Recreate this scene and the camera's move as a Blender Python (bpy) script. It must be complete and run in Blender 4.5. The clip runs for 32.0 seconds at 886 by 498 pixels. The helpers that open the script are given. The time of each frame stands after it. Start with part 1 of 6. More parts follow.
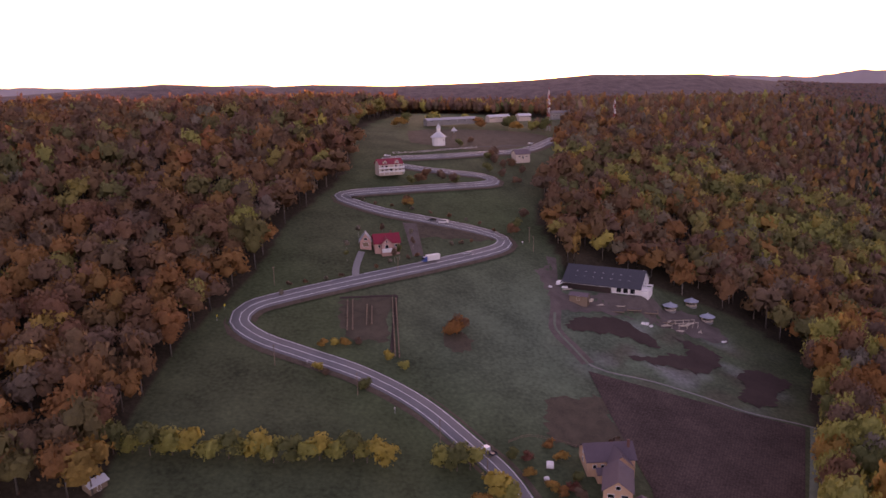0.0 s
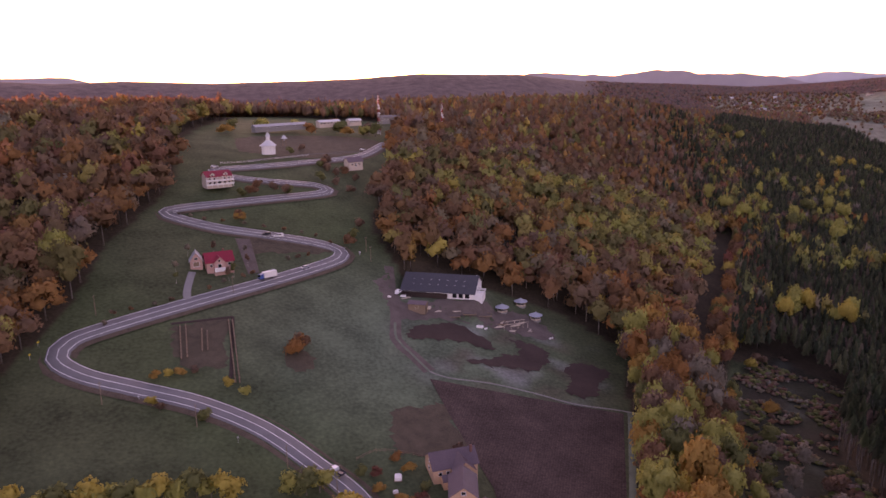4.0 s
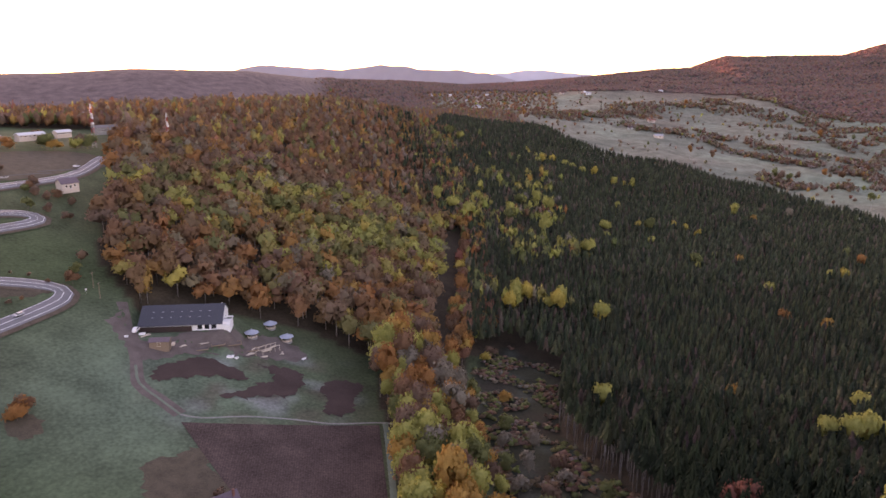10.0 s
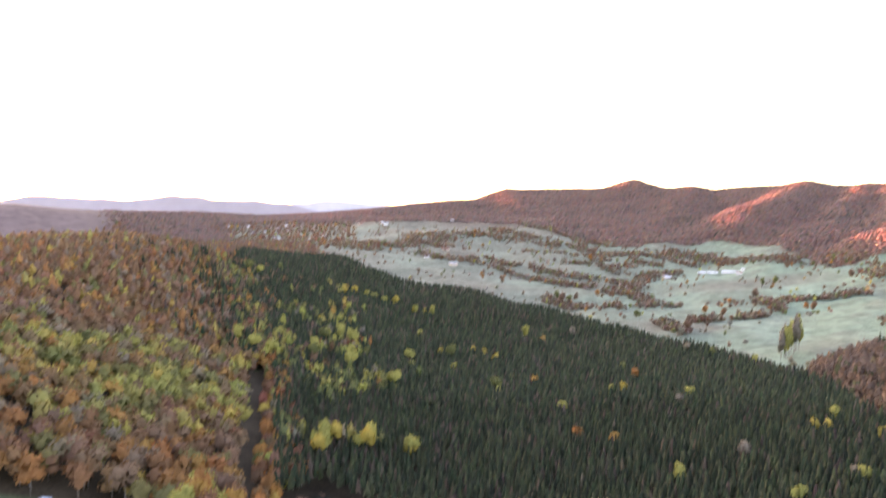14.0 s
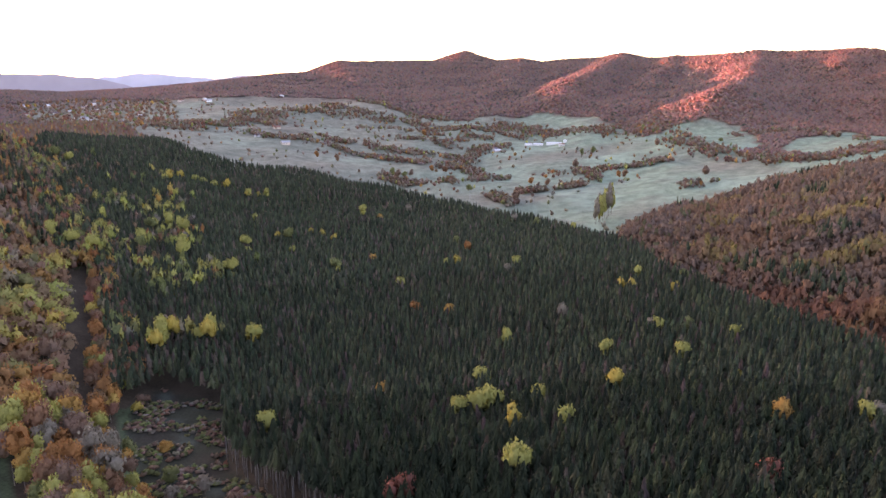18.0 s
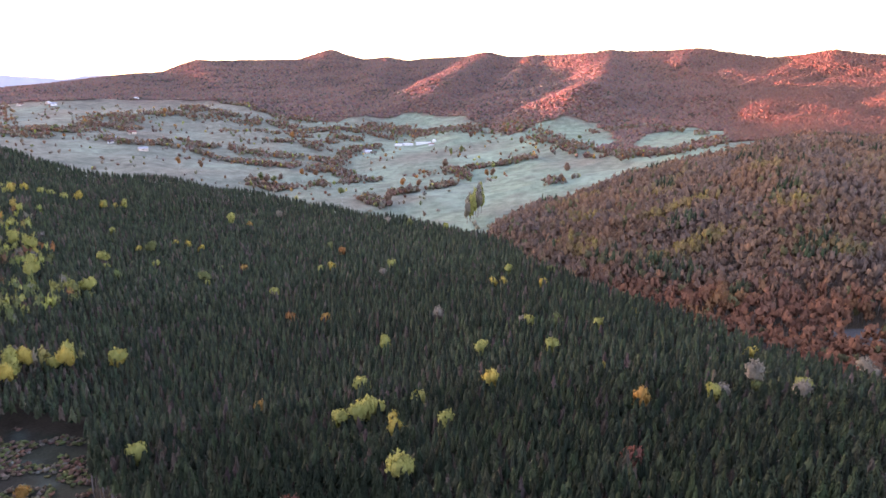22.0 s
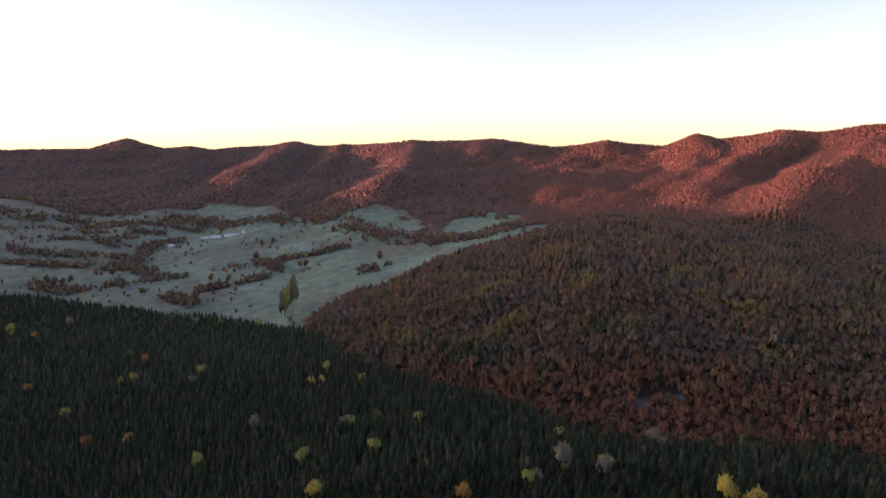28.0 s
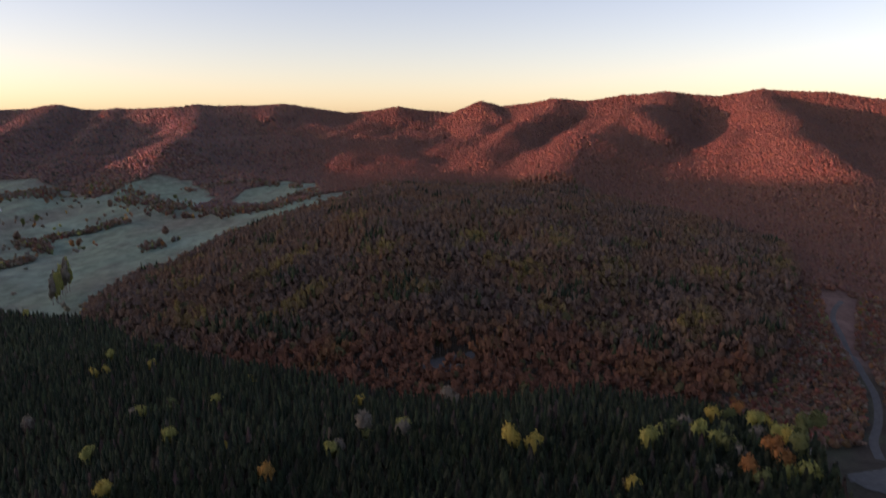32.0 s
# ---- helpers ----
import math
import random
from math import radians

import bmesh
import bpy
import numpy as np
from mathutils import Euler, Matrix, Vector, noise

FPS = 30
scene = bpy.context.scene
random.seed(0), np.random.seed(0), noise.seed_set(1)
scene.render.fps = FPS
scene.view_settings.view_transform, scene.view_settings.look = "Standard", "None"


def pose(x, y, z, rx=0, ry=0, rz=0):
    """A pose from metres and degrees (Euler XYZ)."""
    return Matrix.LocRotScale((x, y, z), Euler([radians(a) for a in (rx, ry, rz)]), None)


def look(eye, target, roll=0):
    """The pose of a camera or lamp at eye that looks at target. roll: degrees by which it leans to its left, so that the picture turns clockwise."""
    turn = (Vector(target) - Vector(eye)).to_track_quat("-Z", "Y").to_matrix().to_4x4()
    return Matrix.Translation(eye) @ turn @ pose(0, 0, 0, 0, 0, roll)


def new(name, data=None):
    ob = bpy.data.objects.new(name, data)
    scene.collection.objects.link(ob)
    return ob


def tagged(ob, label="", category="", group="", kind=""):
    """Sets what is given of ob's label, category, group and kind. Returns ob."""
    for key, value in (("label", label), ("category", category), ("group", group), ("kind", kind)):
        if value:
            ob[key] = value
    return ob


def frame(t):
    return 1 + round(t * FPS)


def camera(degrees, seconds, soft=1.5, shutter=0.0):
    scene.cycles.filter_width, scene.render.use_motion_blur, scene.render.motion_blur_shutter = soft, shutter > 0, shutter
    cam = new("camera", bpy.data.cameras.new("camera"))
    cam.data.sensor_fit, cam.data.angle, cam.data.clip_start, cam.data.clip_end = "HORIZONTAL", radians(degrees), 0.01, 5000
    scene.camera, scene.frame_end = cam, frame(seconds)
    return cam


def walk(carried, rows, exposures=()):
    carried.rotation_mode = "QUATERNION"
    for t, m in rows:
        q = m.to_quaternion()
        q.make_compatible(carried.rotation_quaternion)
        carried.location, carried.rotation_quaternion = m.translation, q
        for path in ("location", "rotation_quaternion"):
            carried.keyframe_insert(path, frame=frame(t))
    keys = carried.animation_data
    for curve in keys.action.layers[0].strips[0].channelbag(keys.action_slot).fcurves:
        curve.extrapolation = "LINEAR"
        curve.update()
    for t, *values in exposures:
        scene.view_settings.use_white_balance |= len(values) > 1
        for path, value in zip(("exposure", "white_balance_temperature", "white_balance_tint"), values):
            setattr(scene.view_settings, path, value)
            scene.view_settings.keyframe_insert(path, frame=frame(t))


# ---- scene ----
cam = camera(64.5, 32.0, soft=1.5, shutter=0.5)
PATH = [
    (0, pose(-0.00, -0.00, 114.00, 76.83, 1.06, -0.25)),
    (1, pose(-0.30, -0.28, 116.11, 76.65, 0.82, -3.69)),
    (2, pose(-0.60, -0.56, 118.22, 76.52, 0.73, -7.06)),
    (3, pose(-0.89, -0.84, 120.33, 76.38, 0.60, -10.45)),
    (3.5, pose(-1.04, -0.97, 121.38, 76.30, 0.54, -12.17)),
    (5.5, pose(-1.96, -1.26, 126.11, 75.95, 0.21, -19.11)),
    (6, pose(-2.22, -1.31, 127.34, 75.88, 0.09, -20.84)),
    (7, pose(-2.73, -1.41, 129.79, 75.75, -0.07, -24.35)),
    (8, pose(-3.25, -1.51, 132.24, 75.65, -0.31, -27.94)),
    (9, pose(-3.98, -1.65, 134.75, 75.57, -0.54, -31.58)),
    (10, pose(-4.71, -1.79, 137.25, 75.55, -0.74, -35.25)),
    (11, pose(-5.44, -1.93, 139.75, 75.52, -0.94, -38.95)),
    (11.5, pose(-5.80, -2.00, 141.01, 75.51, -1.07, -40.83)),
    (12, pose(-6.17, -2.07, 142.26, 73.13, -1.32, -42.76)),
    (12.3, pose(-6.44, -2.26, 142.74, 66.13, -1.31, -43.88)),
    (12.5, pose(-6.62, -2.39, 143.07, 61.87, -1.25, -44.78)),
    (12.8, pose(-6.89, -2.59, 143.56, 56.89, -1.09, -45.89)),
    (13, pose(-7.07, -2.72, 143.88, 58.75, -1.08, -46.78)),
    (13.5, pose(-7.52, -3.05, 144.69, 71.96, -1.05, -49.04)),
    (14, pose(-7.97, -3.38, 145.51, 86.00, -0.80, -51.37)),
    (14.5, pose(-8.42, -3.71, 146.32, 88.98, -1.08, -53.34)),
    (15.9, pose(-9.69, -4.63, 148.59, 88.70, -0.80, -58.98)),
    (16.5, pose(-10.23, -5.03, 149.57, 83.70, -0.63, -61.50)),
    (16.8, pose(-10.19, -5.19, 150.23, 78.11, -0.38, -62.52)),
    (17, pose(-9.91, -5.67, 150.92, 76.25, -0.55, -62.77)),
    (17.5, pose(-9.93, -5.75, 151.95, 75.92, -0.55, -63.75)),
    (18, pose(-10.02, -5.87, 152.88, 75.92, -0.55, -64.75)),
    (19, pose(-10.20, -6.17, 154.64, 75.89, -0.51, -66.77)),
    (20, pose(-10.40, -6.50, 156.40, 75.87, -0.45, -68.79)),
    (20.5, pose(-10.58, -6.70, 157.24, 75.86, -0.43, -70.32)),
    (21, pose(-10.76, -6.85, 158.13, 75.85, -0.41, -71.95)),
    (22, pose(-11.05, -7.32, 160.02, 75.82, -0.38, -75.23)),
    (23, pose(-11.48, -7.81, 162.04, 75.78, -0.31, -78.54)),
    (24, pose(-12.04, -8.21, 164.03, 75.73, -0.26, -81.77)),
    (24.5, pose(-12.32, -8.27, 164.99, 75.73, -0.21, -83.14)),
    (25, pose(-12.52, -8.30, 166.04, 75.71, -0.19, -84.16)),
    (25.5, pose(-12.71, -8.30, 167.15, 76.94, -0.16, -85.28)),
    (27.5, pose(-13.89, -8.34, 171.10, 80.21, -0.10, -89.32)),
    (28, pose(-14.48, -8.51, 171.92, 82.60, -0.10, -90.47)),
    (28.5, pose(-15.14, -8.71, 172.70, 85.06, -0.11, -91.61)),
    (29, pose(-15.89, -8.95, 173.46, 85.82, -0.13, -93.03)),
    (29.5, pose(-16.68, -9.23, 174.20, 85.82, -0.16, -95.68)),
    (30, pose(-17.49, -9.51, 174.93, 85.83, -0.19, -99.11)),
    (30.5, pose(-18.26, -9.77, 175.67, 85.83, -0.21, -102.17)),
    (31, pose(-18.97, -9.98, 176.43, 85.81, -0.22, -104.08)),
    (31.5, pose(-19.62, -10.16, 177.21, 83.76, -0.22, -105.54)),
    (32, pose(-20.24, -10.31, 178.00, 79.82, -0.21, -106.99)),
]
EXPOSURES = [(0, 1.7, 8900, 74), (3, 1.8, 8900, 74), (6, 2.25, 9000, 70), (7.5, 2.35, 8900, 62), (9, 2.55, 8800, 52), (12, 2.75, 8800, 40), (12.6, 4.5, 7900, 29), (13.5, 4.8, 7600, 27), (14, 3.5, 8300, 32), (14.5, 0.8, 7800, 28), (16.5, 0.6, 7800, 28), (17.2, 1.6, 7800, 36), (18, 3.0, 7600, 40), (21, 3.2, 7300, 39), (25, 3.4, 7000, 38), (27.5, 2.1, 7200, 36), (28, 1.5, 7150, 35), (29, 0.85, 7100, 33), (31, 0.8, 7050, 33), (32, 0.95, 7050, 35)]
walk(cam, PATH, EXPOSURES)

# ---- sky and sun: the sun stands just above the horizon ----
SUN_AZ, SUN_EL = -7.7, 0.85
world = bpy.data.worlds.new("sky")
scene.world = world
world.use_nodes = True
wn, wl = world.node_tree.nodes, world.node_tree.links
sky = wn.new("ShaderNodeTexSky")
sky.sky_type, sky.sun_disc = "NISHITA", False
sky.sun_elevation, sky.sun_rotation = radians(14.0), radians(-SUN_AZ)
sky.altitude, sky.air_density, sky.dust_density, sky.ozone_density = 400, 1.0, 1.0, 0.7
wn["Background"].inputs["Strength"].default_value = 0.105
wl.new(sky.outputs[0], wn["Background"].inputs[0])
sun = new("sun", bpy.data.lights.new("sun", "SUN"))
sun.data.energy, sun.data.angle, sun.data.color = 3.3, radians(0.6), (1.0, 0.36, 0.3)
to_sun = Vector((math.sin(radians(SUN_AZ)), math.cos(radians(SUN_AZ)), math.tan(radians(SUN_EL))))
sun.matrix_world = look(to_sun * 100, (0, 0, 0))

rng = np.random.default_rng(7)


# ---- materials ----
def material(name, colour, rough=0.85, vary=0.25, scale=1.0, bump=0.0, attr="", metal=0.0, objrand=0.0, fine=8.0, spec=0.2):
    """A node material: a base colour or a colour attribute, varied by noise at two scales, with relief."""
    m = bpy.data.materials.new(name)
    m.use_nodes = True
    n, l = m.node_tree.nodes, m.node_tree.links
    b = n["Principled BSDF"]
    b.inputs["Roughness"].default_value, b.inputs["Metallic"].default_value = rough, metal
    b.inputs["Specular IOR Level"].default_value = spec
    tc = n.new("ShaderNodeTexCoord")
    big, small = n.new("ShaderNodeTexNoise"), n.new("ShaderNodeTexNoise")
    for node, s, det in ((big, scale, 4), (small, scale * fine, 5)):
        node.inputs["Scale"].default_value, node.inputs["Detail"].default_value = s, det
        l.new(tc.outputs["Object"], node.inputs["Vector"])
    add = n.new("ShaderNodeMath")
    add.operation = "ADD"
    l.new(big.outputs["Fac"], add.inputs[0])
    l.new(small.outputs["Fac"], add.inputs[1])
    ramp = n.new("ShaderNodeMapRange")
    ramp.inputs["From Min"].default_value, ramp.inputs["From Max"].default_value = 0.6, 1.4
    ramp.inputs["To Min"].default_value, ramp.inputs["To Max"].default_value = 1 - vary, 1 + vary
    l.new(add.outputs[0], ramp.inputs["Value"])
    value = ramp.outputs[0]
    if objrand:
        info, mr, mul = n.new("ShaderNodeObjectInfo"), n.new("ShaderNodeMapRange"), n.new("ShaderNodeMath")
        mr.inputs["To Min"].default_value, mr.inputs["To Max"].default_value = 1 - objrand, 1 + objrand
        mul.operation = "MULTIPLY"
        l.new(info.outputs["Random"], mr.inputs["Value"])
        l.new(mr.outputs[0], mul.inputs[0])
        l.new(value, mul.inputs[1])
        value = mul.outputs[0]
    mix = n.new("ShaderNodeVectorMath")
    mix.operation = "SCALE"
    l.new(value, mix.inputs["Scale"])
    if attr:
        a = n.new("ShaderNodeAttribute")
        a.attribute_name = attr
        l.new(a.outputs["Color"], mix.inputs[0])
    else:
        mix.inputs[0].default_value = colour
    l.new(mix.outputs[0], b.inputs["Base Color"])
    if bump:
        bp = n.new("ShaderNodeBump")
        bp.inputs["Strength"].default_value, bp.inputs["Distance"].default_value = 0.8, bump
        l.new(small.outputs["Fac"], bp.inputs["Height"])
        l.new(bp.outputs[0], b.inputs["Normal"])
    return m


M_GROUND = material("ground_cover", (0.1, 0.1, 0.08), 0.95, 0.5, 0.06, 0.35, attr="tint", fine=12, spec=0.1)
M_LEAF = material("leaves", (0.1, 0.1, 0.05), 0.85, 0.28, 0.25, attr="tint", fine=6, spec=0.1)

def let_through(m, share):
    """Leaves let part of the light through."""
    n, l = m.node_tree.nodes, m.node_tree.links
    b, mix, tr = n["Principled BSDF"], n.new("ShaderNodeMixShader"), n.new("ShaderNodeBsdfTranslucent")
    mix.inputs[0].default_value = share
    l.new(b.inputs["Base Color"].links[0].from_socket, tr.inputs["Color"])
    l.new(b.outputs[0], mix.inputs[1])
    l.new(tr.outputs[0], mix.inputs[2])
    l.new(mix.outputs[0], n["Material Output"].inputs["Surface"])


M_NEEDLE = material("needles", (0.03, 0.05, 0.03), 0.75, 0.3, 0.3, attr="tint", fine=5, spec=0.15)
let_through(M_LEAF, 0.35)
M_BARK = material("bark", (0.16, 0.13, 0.11), 0.9, 0.3, 0.6, spec=0.1)
M_ASPHALT = material("asphalt", (0.17, 0.165, 0.17), 0.85, 0.18, 0.15, 0.01, fine=20)
M_PAINT = material("road_paint", (0.75, 0.75, 0.73), 0.6, 0.15, 0.8)
M_SOIL = material("ploughed_soil", (0.062, 0.042, 0.037), 0.95, 0.3, 0.12, 0.15, fine=18, spec=0.1)

def furrows(m, turn, scale, strength):
    """Ploughed lines: light and dark bands with relief."""
    n, l = m.node_tree.nodes, m.node_tree.links
    tc, mp, wv, mr, sc = n.new("ShaderNodeTexCoord"), n.new("ShaderNodeMapping"), n.new("ShaderNodeTexWave"), n.new("ShaderNodeMapRange"), n.new("ShaderNodeVectorMath")
    mp.inputs["Rotation"].default_value = (0, 0, radians(turn))
    wv.inputs["Scale"].default_value, wv.inputs["Distortion"].default_value, wv.inputs["Detail"].default_value = scale, 3.0, 3.0
    mr.inputs["To Min"].default_value, mr.inputs["To Max"].default_value = 1 - strength, 1 + strength
    sc.operation = "SCALE"
    b = n["Principled BSDF"]
    old = b.inputs["Base Color"].links[0].from_socket
    l.new(tc.outputs["Object"], mp.inputs["Vector"])
    l.new(mp.outputs[0], wv.inputs["Vector"])
    l.new(wv.outputs["Fac"], mr.inputs["Value"])
    l.new(old, sc.inputs[0])
    l.new(mr.outputs[0], sc.inputs["Scale"])
    l.new(sc.outputs[0], b.inputs["Base Color"])


M_FIELD = material("ploughed_field", (0.074, 0.051, 0.045), 0.95, 0.55, 0.07, 0.25, fine=16, spec=0.1)
furrows(M_FIELD, 28, 0.35, 0.1)

# ---- the lie of the land ----
HILLS = [(0, 150, 190, -52.8), (0, 350, 190, 52.2), (0, 600, 240, 26.0), (-250, 400, 190, 2.3), (-300, 100, 190, -3.1), (-300, 700, 220, 27.0), (0, -150, 190, -3.7), (200, 0, 190, 37.3), (200, 250, 190, -35.7), (200, 500, 240, -7.1), (300, 750, 240, 40.0), (0, 900, 240, 14.9), (450, -150, 190, -34.4), (450, 150, 190, -16.2), (450, 400, 240, -34.7), (700, 50, 240, 15.6), (700, 350, 240, -32.3), (700, 650, 240, -59.2), (850, -150, 240, 24.5), (1050, 450, 240, 15.6), (1150, 800, 240, -0.8), (1250, 1150, 240, 24.9), (550, 1000, 240, 52.0), (1350, 300, 240, 51.9), (-600, 350, 240, 84.2)]
RIDGE = [(-180, 2600, 110), (-60, 1900, 112), (-31, 1500, 108), (-24, 1500, 119), (-21, 1500, 125), (-17.7, 1500, 120), (-14.5, 1500, 115), (-10, 1500, 119), (-4, 1500, 113), (0, 1500, 115), (3.5, 1500, 117), (7, 1500, 120), (12, 1500, 129), (16, 1550, 127), (20, 1600, 126), (24, 1750, 112), (28, 2200, 94), (32, 2700, 84), (37, 2700, 72), (41, 2700, 84), (46, 2700, 106), (52, 3000, 140), (54, 3100, 146), (56.6, 3200, 192), (61, 3200, 199), (64, 3300, 203), (66.5, 3400, 246), (69, 3300, 207), (70.8, 3200, 212), (72.5, 3200, 201), (74.3, 3200, 213), (77, 3200, 220), (78.7, 3200, 236), (80.6, 3200, 219), (82.6, 3000, 219), (86.5, 2700, 224), (88.3, 2700, 230), (91.4, 2700, 233), (95.5, 2700, 235), (99.7, 2700, 208), (103.6, 2600, 225), (108, 2600, 210), (110.4, 2500, 244), (112, 2500, 230), (116.3, 2400, 250), (118.9, 2400, 246), (121.5, 2400, 264), (124.8, 2400, 270), (128.4, 2400, 259), (131.4, 2400, 275), (135.8, 2400, 267), (138.4, 2400, 248), (146, 2400, 215), (162, 2400, 150), (180, 2600, 110)]
RA = np.array(RIDGE)


def wave(x, y, s, seed=0):
    """A cheap smooth pattern between about -1 and 1, of size s metres."""
    a, b = x / s + seed * 1.7, y / s - seed * 2.3
    return (np.sin(a * 2.1 + 1.3 * np.sin(b * 1.7)) + np.sin(b * 2.6 - 1.1 * np.sin(a * 1.9 + seed)) + np.sin((a + b) * 3.7) * 0.5) / 2.5


# ground heights of the eastern valley: a row for each azimuth, a column for each distance
EAST_R = [450, 550, 700, 850, 1000, 1200, 1400, 1700, 2100]
EAST_AZ = [42, 50, 60, 70, 78, 86, 92, 97, 103, 116, 125, 133, 140, 165]
EAST_Z = np.array([[int(q) for q in row.split()] for row in (
    "-29 -29 -27 -17 0 18 30 45 62", "-42 -50 -52 -48 -38 -12 8 38 62", "-43 -51 -54 -54 -50 -35 -15 15 55", "-34 -38 -42 -45 -45 -35 -22 0 45",
    "-22 -28 -36 -40 -38 -28 -15 12 60", "-15 -20 -22 -22 -22 -12 5 40 75", "-14 -18 -8 -2 5 8 18 42 85", "-14 -16 -2 14 29 30 36 45 95",
    "-12 -13 4 26 44 48 44 55 110", "-10 -12 0 20 36 42 30 60 130", "-8 -14 -8 2 12 16 22 70 140", "-5 -12 -12 -8 0 5 25 80 140",
    "-5 -12 -18 -16 -10 5 30 80 140", "10 10 10 10 10 20 40 80 130")], float)
# crests of the wooded spurs: azimuth, distance, height
SPURS = [[(94.5, 2700, 236), (93.2, 2500, 200), (94.8, 2250, 127), (95.6, 1950, 62)], [(103.6, 2600, 228), (100.5, 2400, 165), (97.6, 2200, 120), (93.9, 1950, 72), (92, 1800, 50)],
         [(110.4, 2500, 246), (113, 2200, 160), (109.3, 2000, 112), (107.2, 1800, 66)], [(88.3, 2700, 232), (88, 2300, 160), (86.7, 1900, 122), (84.6, 1750, 75)],
         [(78.7, 3200, 236), (77, 2700, 180), (75.2, 2300, 138), (73.8, 2100, 88)], [(66.5, 3400, 248), (65, 3000, 175), (63.3, 2600, 110), (61, 2350, 75)], [(70.8, 3200, 212), (70, 2800, 160), (69, 2450, 105), (67, 2200, 60)],
         [(124.8, 2400, 272), (122, 2000, 212), (119, 1700, 145), (117, 1500, 88)], [(131.4, 2400, 276), (133, 1900, 190), (136, 1600, 115), (141, 1350, 62)], [(116.3, 2400, 252), (113.5, 2050, 168), (111, 1750, 100)],
         [(82.6, 3000, 222), (81.5, 2600, 160), (80, 2200, 92)], [(56.6, 3200, 194), (57.5, 2800, 140), (58, 2450, 92)]]


def smooth_steps(v, nodes):
    """Index and eased fraction between nodes."""
    k = np.clip(np.searchsorted(nodes, v) - 1, 0, len(nodes) - 2)
    n = np.array(nodes, float)
    f = np.clip((v - n[k]) / (n[k + 1] - n[k]), 0, 1)
    return k, f


def east_land(x, y, az, r):
    """The valley in the east, its hillocks, and the wooded spurs behind it."""
    i, f = smooth_steps(az, EAST_AZ)
    j, g = smooth_steps(r, EAST_R)
    f = 0.5 * f + 0.5 * f * f * (3 - 2 * f)
    z = (EAST_Z[i, j] * (1 - g) + EAST_Z[i, j + 1] * g) * (1 - f) + (EAST_Z[i + 1, j] * (1 - g) + EAST_Z[i + 1, j + 1] * g) * f
    far, top = np.interp(az, RA[:, 0], RA[:, 1]), np.interp(az, RA[:, 0], RA[:, 2])
    s = np.clip((r - 1700) / (far - 1700), 0, 1)
    z = np.where(r > 1700, np.minimum(z, 90) * (1 - s ** 2) + (top - np.clip((r - far) / 900, 0, 1) * 60) * s ** 2, z)
    total = np.exp(z / 9)
    for line in SPURS:
        p = np.array(line)
        px, py = p[:, 1] * np.sin(np.radians(p[:, 0])), p[:, 1] * np.cos(np.radians(p[:, 0]))
        for k in range(len(p) - 1):
            dx, dy = px[k + 1] - px[k], py[k + 1] - py[k]
            t = np.clip(((x - px[k]) * dx + (y - py[k]) * dy) / (dx * dx + dy * dy), 0, 1)
            d = np.hypot(x - px[k] - t * dx, y - py[k] - t * dy) * (1 + 0.25 * wave(x, y, 170, 3 + k))
            total += np.exp((p[k, 2] + t * (p[k + 1, 2] - p[k, 2]) - 0.5 * (np.sqrt(d * d + 900) - 30)) / 9) * 0.6
    k = np.clip((r - 1080) / 480, 0, 1)
    k = k * k * (3 - 2 * k)
    z = z * (1 - k) + 9 * np.log(total) * k
    z = z + np.clip((r - 1500) / 300, 0, 1) * np.clip((far - r) / 200, 0, 1) * (11 * wave(x, y, 150, 5) + 5 * wave(x, y, 60, 9))
    roll = np.clip((r - 850) / 150, 0, 1) * np.clip((2000 - r) / 300, 0, 1) * np.clip((96 - az) / 6, 0, 1)
    z = z + roll * (5 * wave(x, y, 110, 14) + 2.5 * wave(x, y, 45, 15))
    return z + np.clip((az - 92) / 8, 0, 1) * np.clip((r - 520) / 120, 0, 1) * np.clip((1300 - r) / 200, 0, 1) * (7 * wave(x, y, 95, 21) + 3 * wave(x, y, 42, 22))


def land(x, y):
    """Height of the ground."""
    x, y = np.asarray(x, float), np.asarray(y, float)
    z = np.full(x.shape, 20.0)
    for cx, cy, s, h in HILLS:
        z = z + h * np.exp(-((x - cx) ** 2 + (y - cy) ** 2) / (2 * s * s))
    az, r = np.degrees(np.arctan2(x, y)), np.hypot(x, y)
    far, top = np.interp(az, RA[:, 0], RA[:, 1]), np.interp(az, RA[:, 0], RA[:, 2])
    u = r / far
    start = np.interp(az, [-31, 22, 30], [0.74, 0.74, 0.6])
    s = np.clip((u - start) / (1 - start), 0, 1)
    s = s * s * (3 - 2 * s)
    z = z * (1 - s) + (top - np.clip((u - 1.02) / 0.5, 0, 1) * 45) * s
    e = np.clip((az - 38) / 10, 0, 1) * np.clip((172 - az) / 10, 0, 1) * np.clip((r - 330) / 150, 0, 1)
    e = e * e * (3 - 2 * e)
    z = z * (1 - e) + east_land(x, y, az, r) * e
    # the level ground cut for the long barn
    c, n = math.cos(radians(-27)), math.sin(radians(-27))
    p, q = (x - 78) * c + (y - 322) * n, (y - 322) * c - (x - 78) * n
    k = np.clip((26 - np.abs(p)) / 7, 0, 1) * np.clip((18 - np.abs(q)) / 7, 0, 1)
    return z * (1 - k) + 18.6 * k


def land1(x, y):
    return float(land(np.array([x]), np.array([y]))[0])


